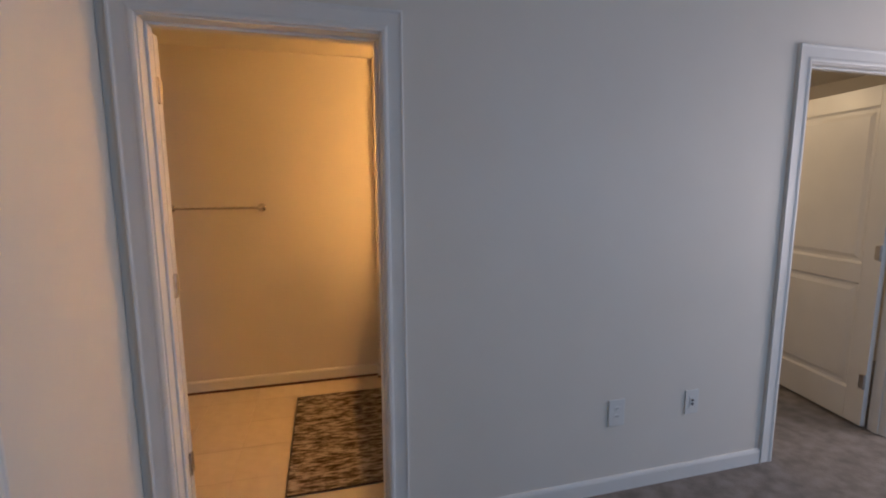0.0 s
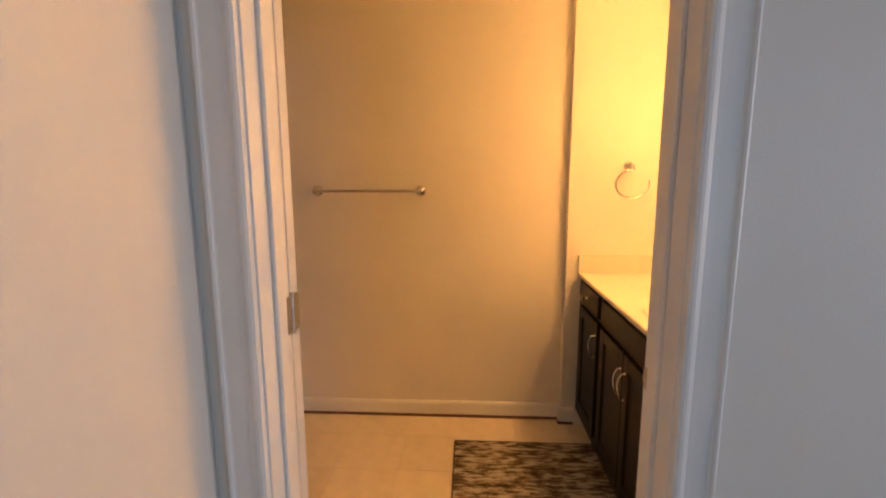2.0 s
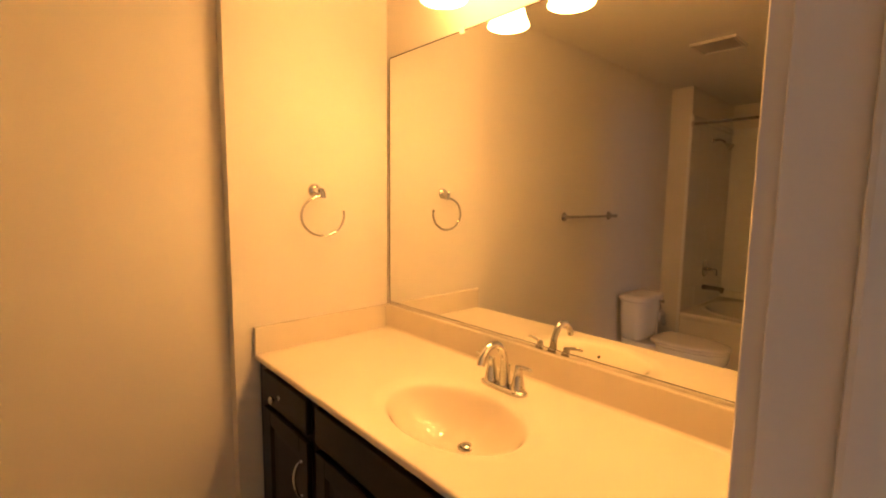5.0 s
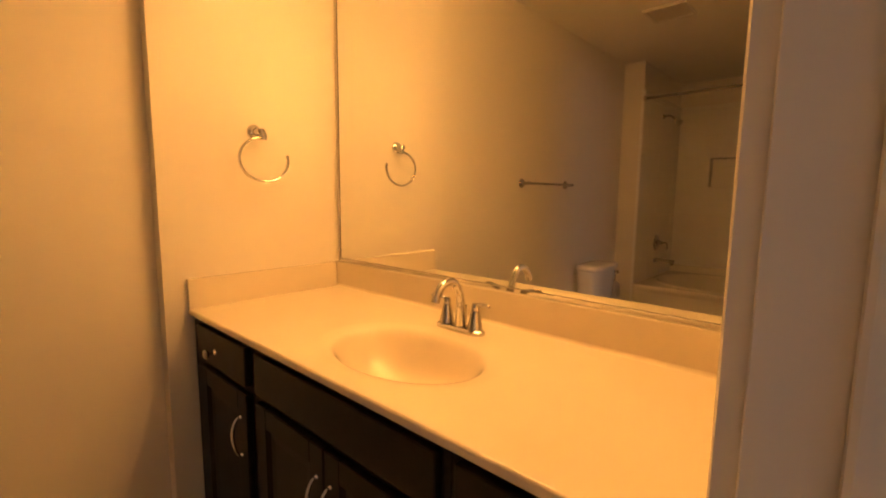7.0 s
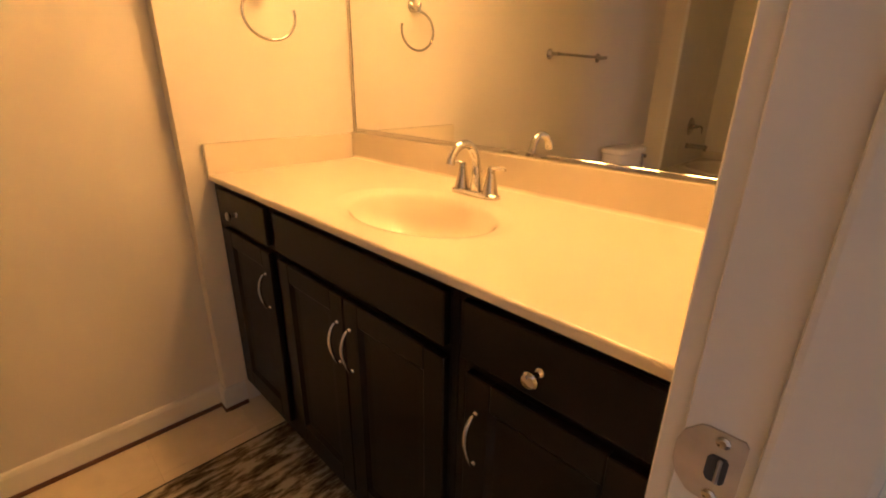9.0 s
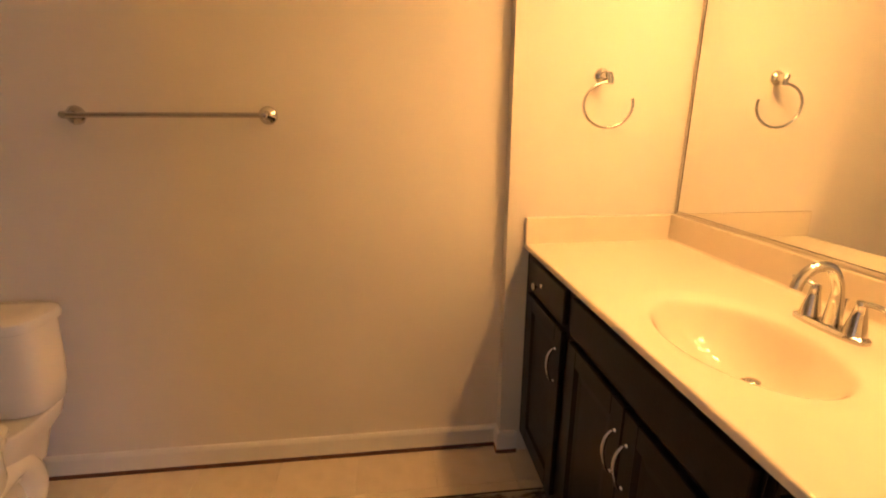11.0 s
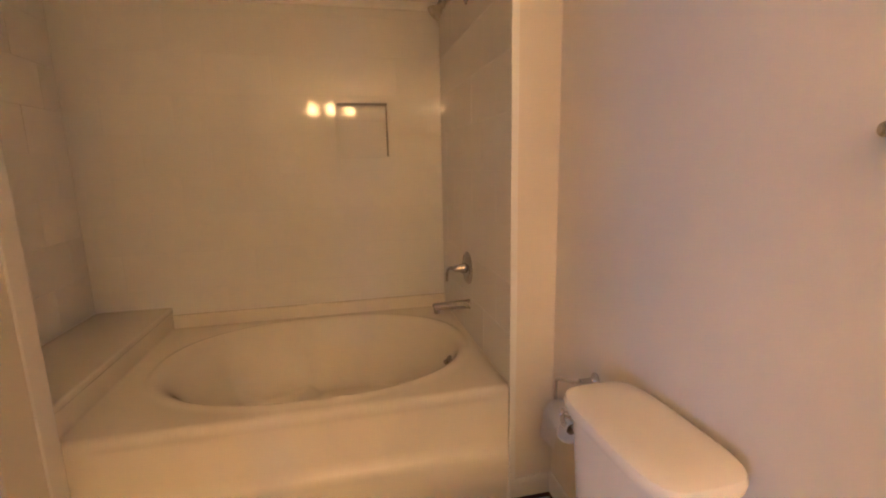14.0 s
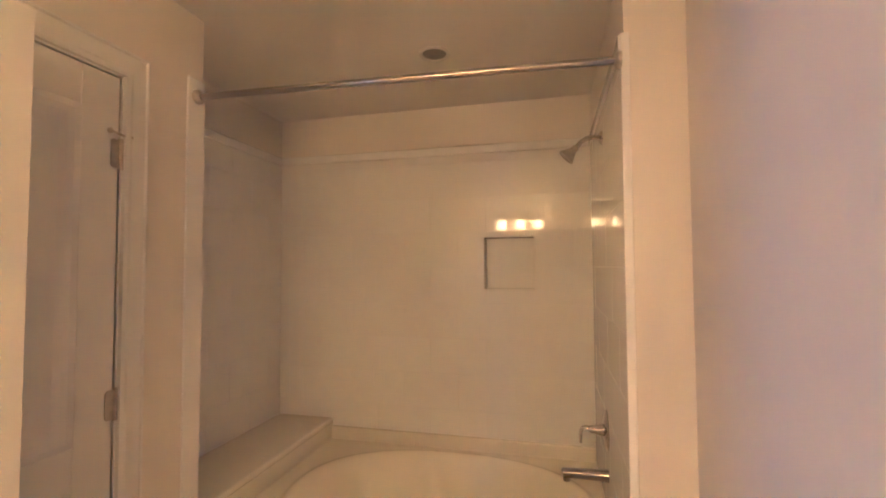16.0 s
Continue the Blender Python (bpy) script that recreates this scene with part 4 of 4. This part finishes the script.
def tile(parent, w, h, thick, m, material, bevel=0.0007):
    key = (round(w, 4), round(h, 4), material.name)
    if key not in tile_meshes:
        me = bpy.data.meshes.new("tile")
        b = boxes(((0, 0, 0), (w, h, thick)))
        top = [v for v in b.verts if v.co.z > thick / 2]
        bmesh.ops.bevel(b, geom=list({e for v in top for e in v.link_edges if e.other_vert(v) in top}), offset=bevel, segments=1, affect="EDGES")
        b.to_mesh(me)
        b.free()
        me.materials.append(material)
        tile_meshes[key] = me
    ob = new("tile", tile_meshes[key])
    ob.parent = parent
    ob.matrix_basis = m @ pose(0, 0, 0, random.uniform(-0.10, 0.10), random.uniform(-0.10, 0.10), 0)
    return ob


def tiled(parent, u0, u1, v0, v1, w, h, gap, thick, place, material, bond=0.5, holes=(), row0=0):
    """Lay tiles over a rectangle in running or straight bond, leaving out holes (u0, u1, v0, v1)."""
    r, v = row0, v0
    while v < v1 - 0.004:
        top = min(v + h, v1)
        u = u0 - (w + gap) * bond * (r % 2)
        while u < u1 - 0.004:
            a, b = max(u, u0), min(u + w, u1)
            spans = [(a, b, v, top)]
            for h0, h1, k0, k1 in holes:
                cut = []
                for sa, sb, sc, sd in spans:
                    if sb <= h0 or sa >= h1 or sd <= k0 or sc >= k1:
                        cut.append((sa, sb, sc, sd))
                        continue
                    if sa < h0:
                        cut.append((sa, h0, sc, sd))
                    if sb > h1:
                        cut.append((h1, sb, sc, sd))
                    if sc < k0:
                        cut.append((max(sa, h0), min(sb, h1), sc, k0))
                    if sd > k1:
                        cut.append((max(sa, h0), min(sb, h1), k1, sd))
                spans = cut
            for sa, sb, sc, sd in spans:
                if sb - sa > 0.008 and sd - sc > 0.008:
                    tile(parent, sb - sa, sd - sc, thick, place(sa, sc), material)
            u += w + gap
        v += h + gap
        r += 1


FT = 0.315
floor_ob = bpy.data.objects["floor_bathroom"]
tiled(floor_ob, XT, XE - 0.50, YC - 0.1, YN, FT, FT, 0.0012, 0.0062, lambda u, v: Matrix.Translation((u, v, -0.0062)), FLOORT, bond=0.0)
tiled(floor_ob, JL + 0.001, JR - 0.001, YS0 + 0.083, YC - 0.104, FT, FT, 0.003, 0.0062, lambda u, v: Matrix.Translation((u, v, -0.0062)), FLOORT, bond=0.0)

TW, TH, TG, TT = 0.3315, 0.205, 0.0015, 0.008
Z0, ZT = RIM + 0.001, 2.205
west, vw, aw = (bpy.data.objects[n] for n in ("wall_west", "wall_valve", "wall_alcove_south"))
ROT_W = Matrix(((0, 0, 1), (1, 0, 0), (0, 1, 0))).to_4x4()
ROT_V = Matrix(((-1, 0, 0), (0, 0, -1), (0, 1, 0))).to_4x4()
ROT_A = Matrix(((1, 0, 0), (0, 0, 1), (0, 1, 0))).to_4x4()
ROT_A2 = Matrix(((-1, 0, 0), (0, 0, 1), (0, 1, 0))).to_4x4()
tiled(west, YA, YV, Z0, ZT, TW, TH, TG, TT, lambda u, v: Matrix.Translation((XB - 0.008, u, v)) @ ROT_W, SHOWERT, holes=(NICHE,))
tiled(vw, -XT, -XB, Z0, ZT, TW, TH, TG, TT, lambda u, v: Matrix.Translation((-u, YV + 0.008, v)) @ ROT_V, SHOWERT)
tiled(aw, -XT, -XB, 0.619, ZT, TW, TH, TG, TT, lambda u, v: Matrix.Translation((-u, YA - 0.008, v)) @ ROT_A2, SHOWERT, row0=1)
niche = setting(part("shower_niche", boxes(((XB - 0.107, NICHE[0] + 0.0005, NICHE[2] + 0.0005), (XB - 0.101, NICHE[1] - 0.0005, NICHE[3] - 0.0005))), SGROUT), "recessed tiled soap niche in the shower wall")
tiled(niche, NICHE[0] + 0.010, NICHE[1] - 0.010, NICHE[2] + 0.010, NICHE[3] - 0.010, 0.30, TH, TG, 0.006, lambda u, v: Matrix.Translation((XB - 0.102, u, v)) @ ROT_W, SHOWERT, bond=0.0)
for za, zb in ((NICHE[2] + 0.0005, NICHE[2] + 0.009), (NICHE[3] - 0.009, NICHE[3] - 0.0005)):
    part("liner", boxes(((XB - 0.100, NICHE[0] + 0.0005, za), (XB + 0.003, NICHE[1] - 0.0005, zb)), bevel=0.002, seg=1), SHOWERT, niche)
for ya, yb in ((NICHE[0] + 0.0005, NICHE[0] + 0.009), (NICHE[1] - 0.009, NICHE[1] - 0.0005)):
    part("liner", boxes(((XB - 0.100, ya, NICHE[2] + 0.0095), (XB + 0.003, yb, NICHE[3] - 0.0095)), bevel=0.002, seg=1), SHOWERT, niche)
setting(part("grout_back", boxes(((XB - 0.0079, YA - 0.008, Z0), (XB - 0.0016, NICHE[0], ZT)), ((XB - 0.0079, NICHE[1], Z0), (XB - 0.0016, YV + 0.008, ZT)), ((XB - 0.0079, NICHE[0], Z0), (XB - 0.0016, NICHE[1], NICHE[2])), ((XB - 0.0079, NICHE[0], NICHE[3]), (XB - 0.0016, NICHE[1], ZT))), SGROUT), "pale grout between the shower tiles")
setting(part("grout_valve", boxes(((XB, YV + 0.0016, Z0), (XT - 0.001, YV + 0.0079, ZT))), SGROUT), "pale grout between the shower tiles")
setting(part("grout_south", boxes(((XB, YA - 0.0079, 0.6), (XT - 0.001, YA - 0.0016, ZT))), SGROUT), "pale grout between the shower tiles")
# cap trim along the top of the tiles, edge trim on the two front corners
CAP = [(0, 0), (0.012, 0), (0.017, 0.006), (0.018, 0.020), (0.017, 0.046), (0.010, 0.052), (0, 0.053)]
bm = bmesh.new()
profile_run(CAP, (XB - 0.008, YA, ZT), (XB - 0.008, YV, ZT), (1, 0, 0), bm)
profile_run(CAP, (XB, YV + 0.008, ZT), (XT, YV + 0.008, ZT), (0, -1, 0), bm)
profile_run(CAP, (XB, YA - 0.008, ZT), (XT, YA - 0.008, ZT), (0, 1, 0), bm)
setting(part("trim_tile_cap", bm, SHOWERT), "glazed cap tiles along the top of the shower wall")
setting(part("trim_tile_edge_north", boxes(((XT - 0.004, YV - 0.003, 0.0), (XT + 0.007, YV + 0.024, ZT + 0.053)), bevel=0.004), SHOWERT), "glazed edge tiles on the wing wall")
setting(part("trim_tile_edge_south", boxes(((XT - 0.004, YC - 0.09, 0.0), (XT + 0.077, YC + 0.007, ZT + 0.053)), bevel=0.004), SHOWERT), "glazed edge tiles on the closet wall")
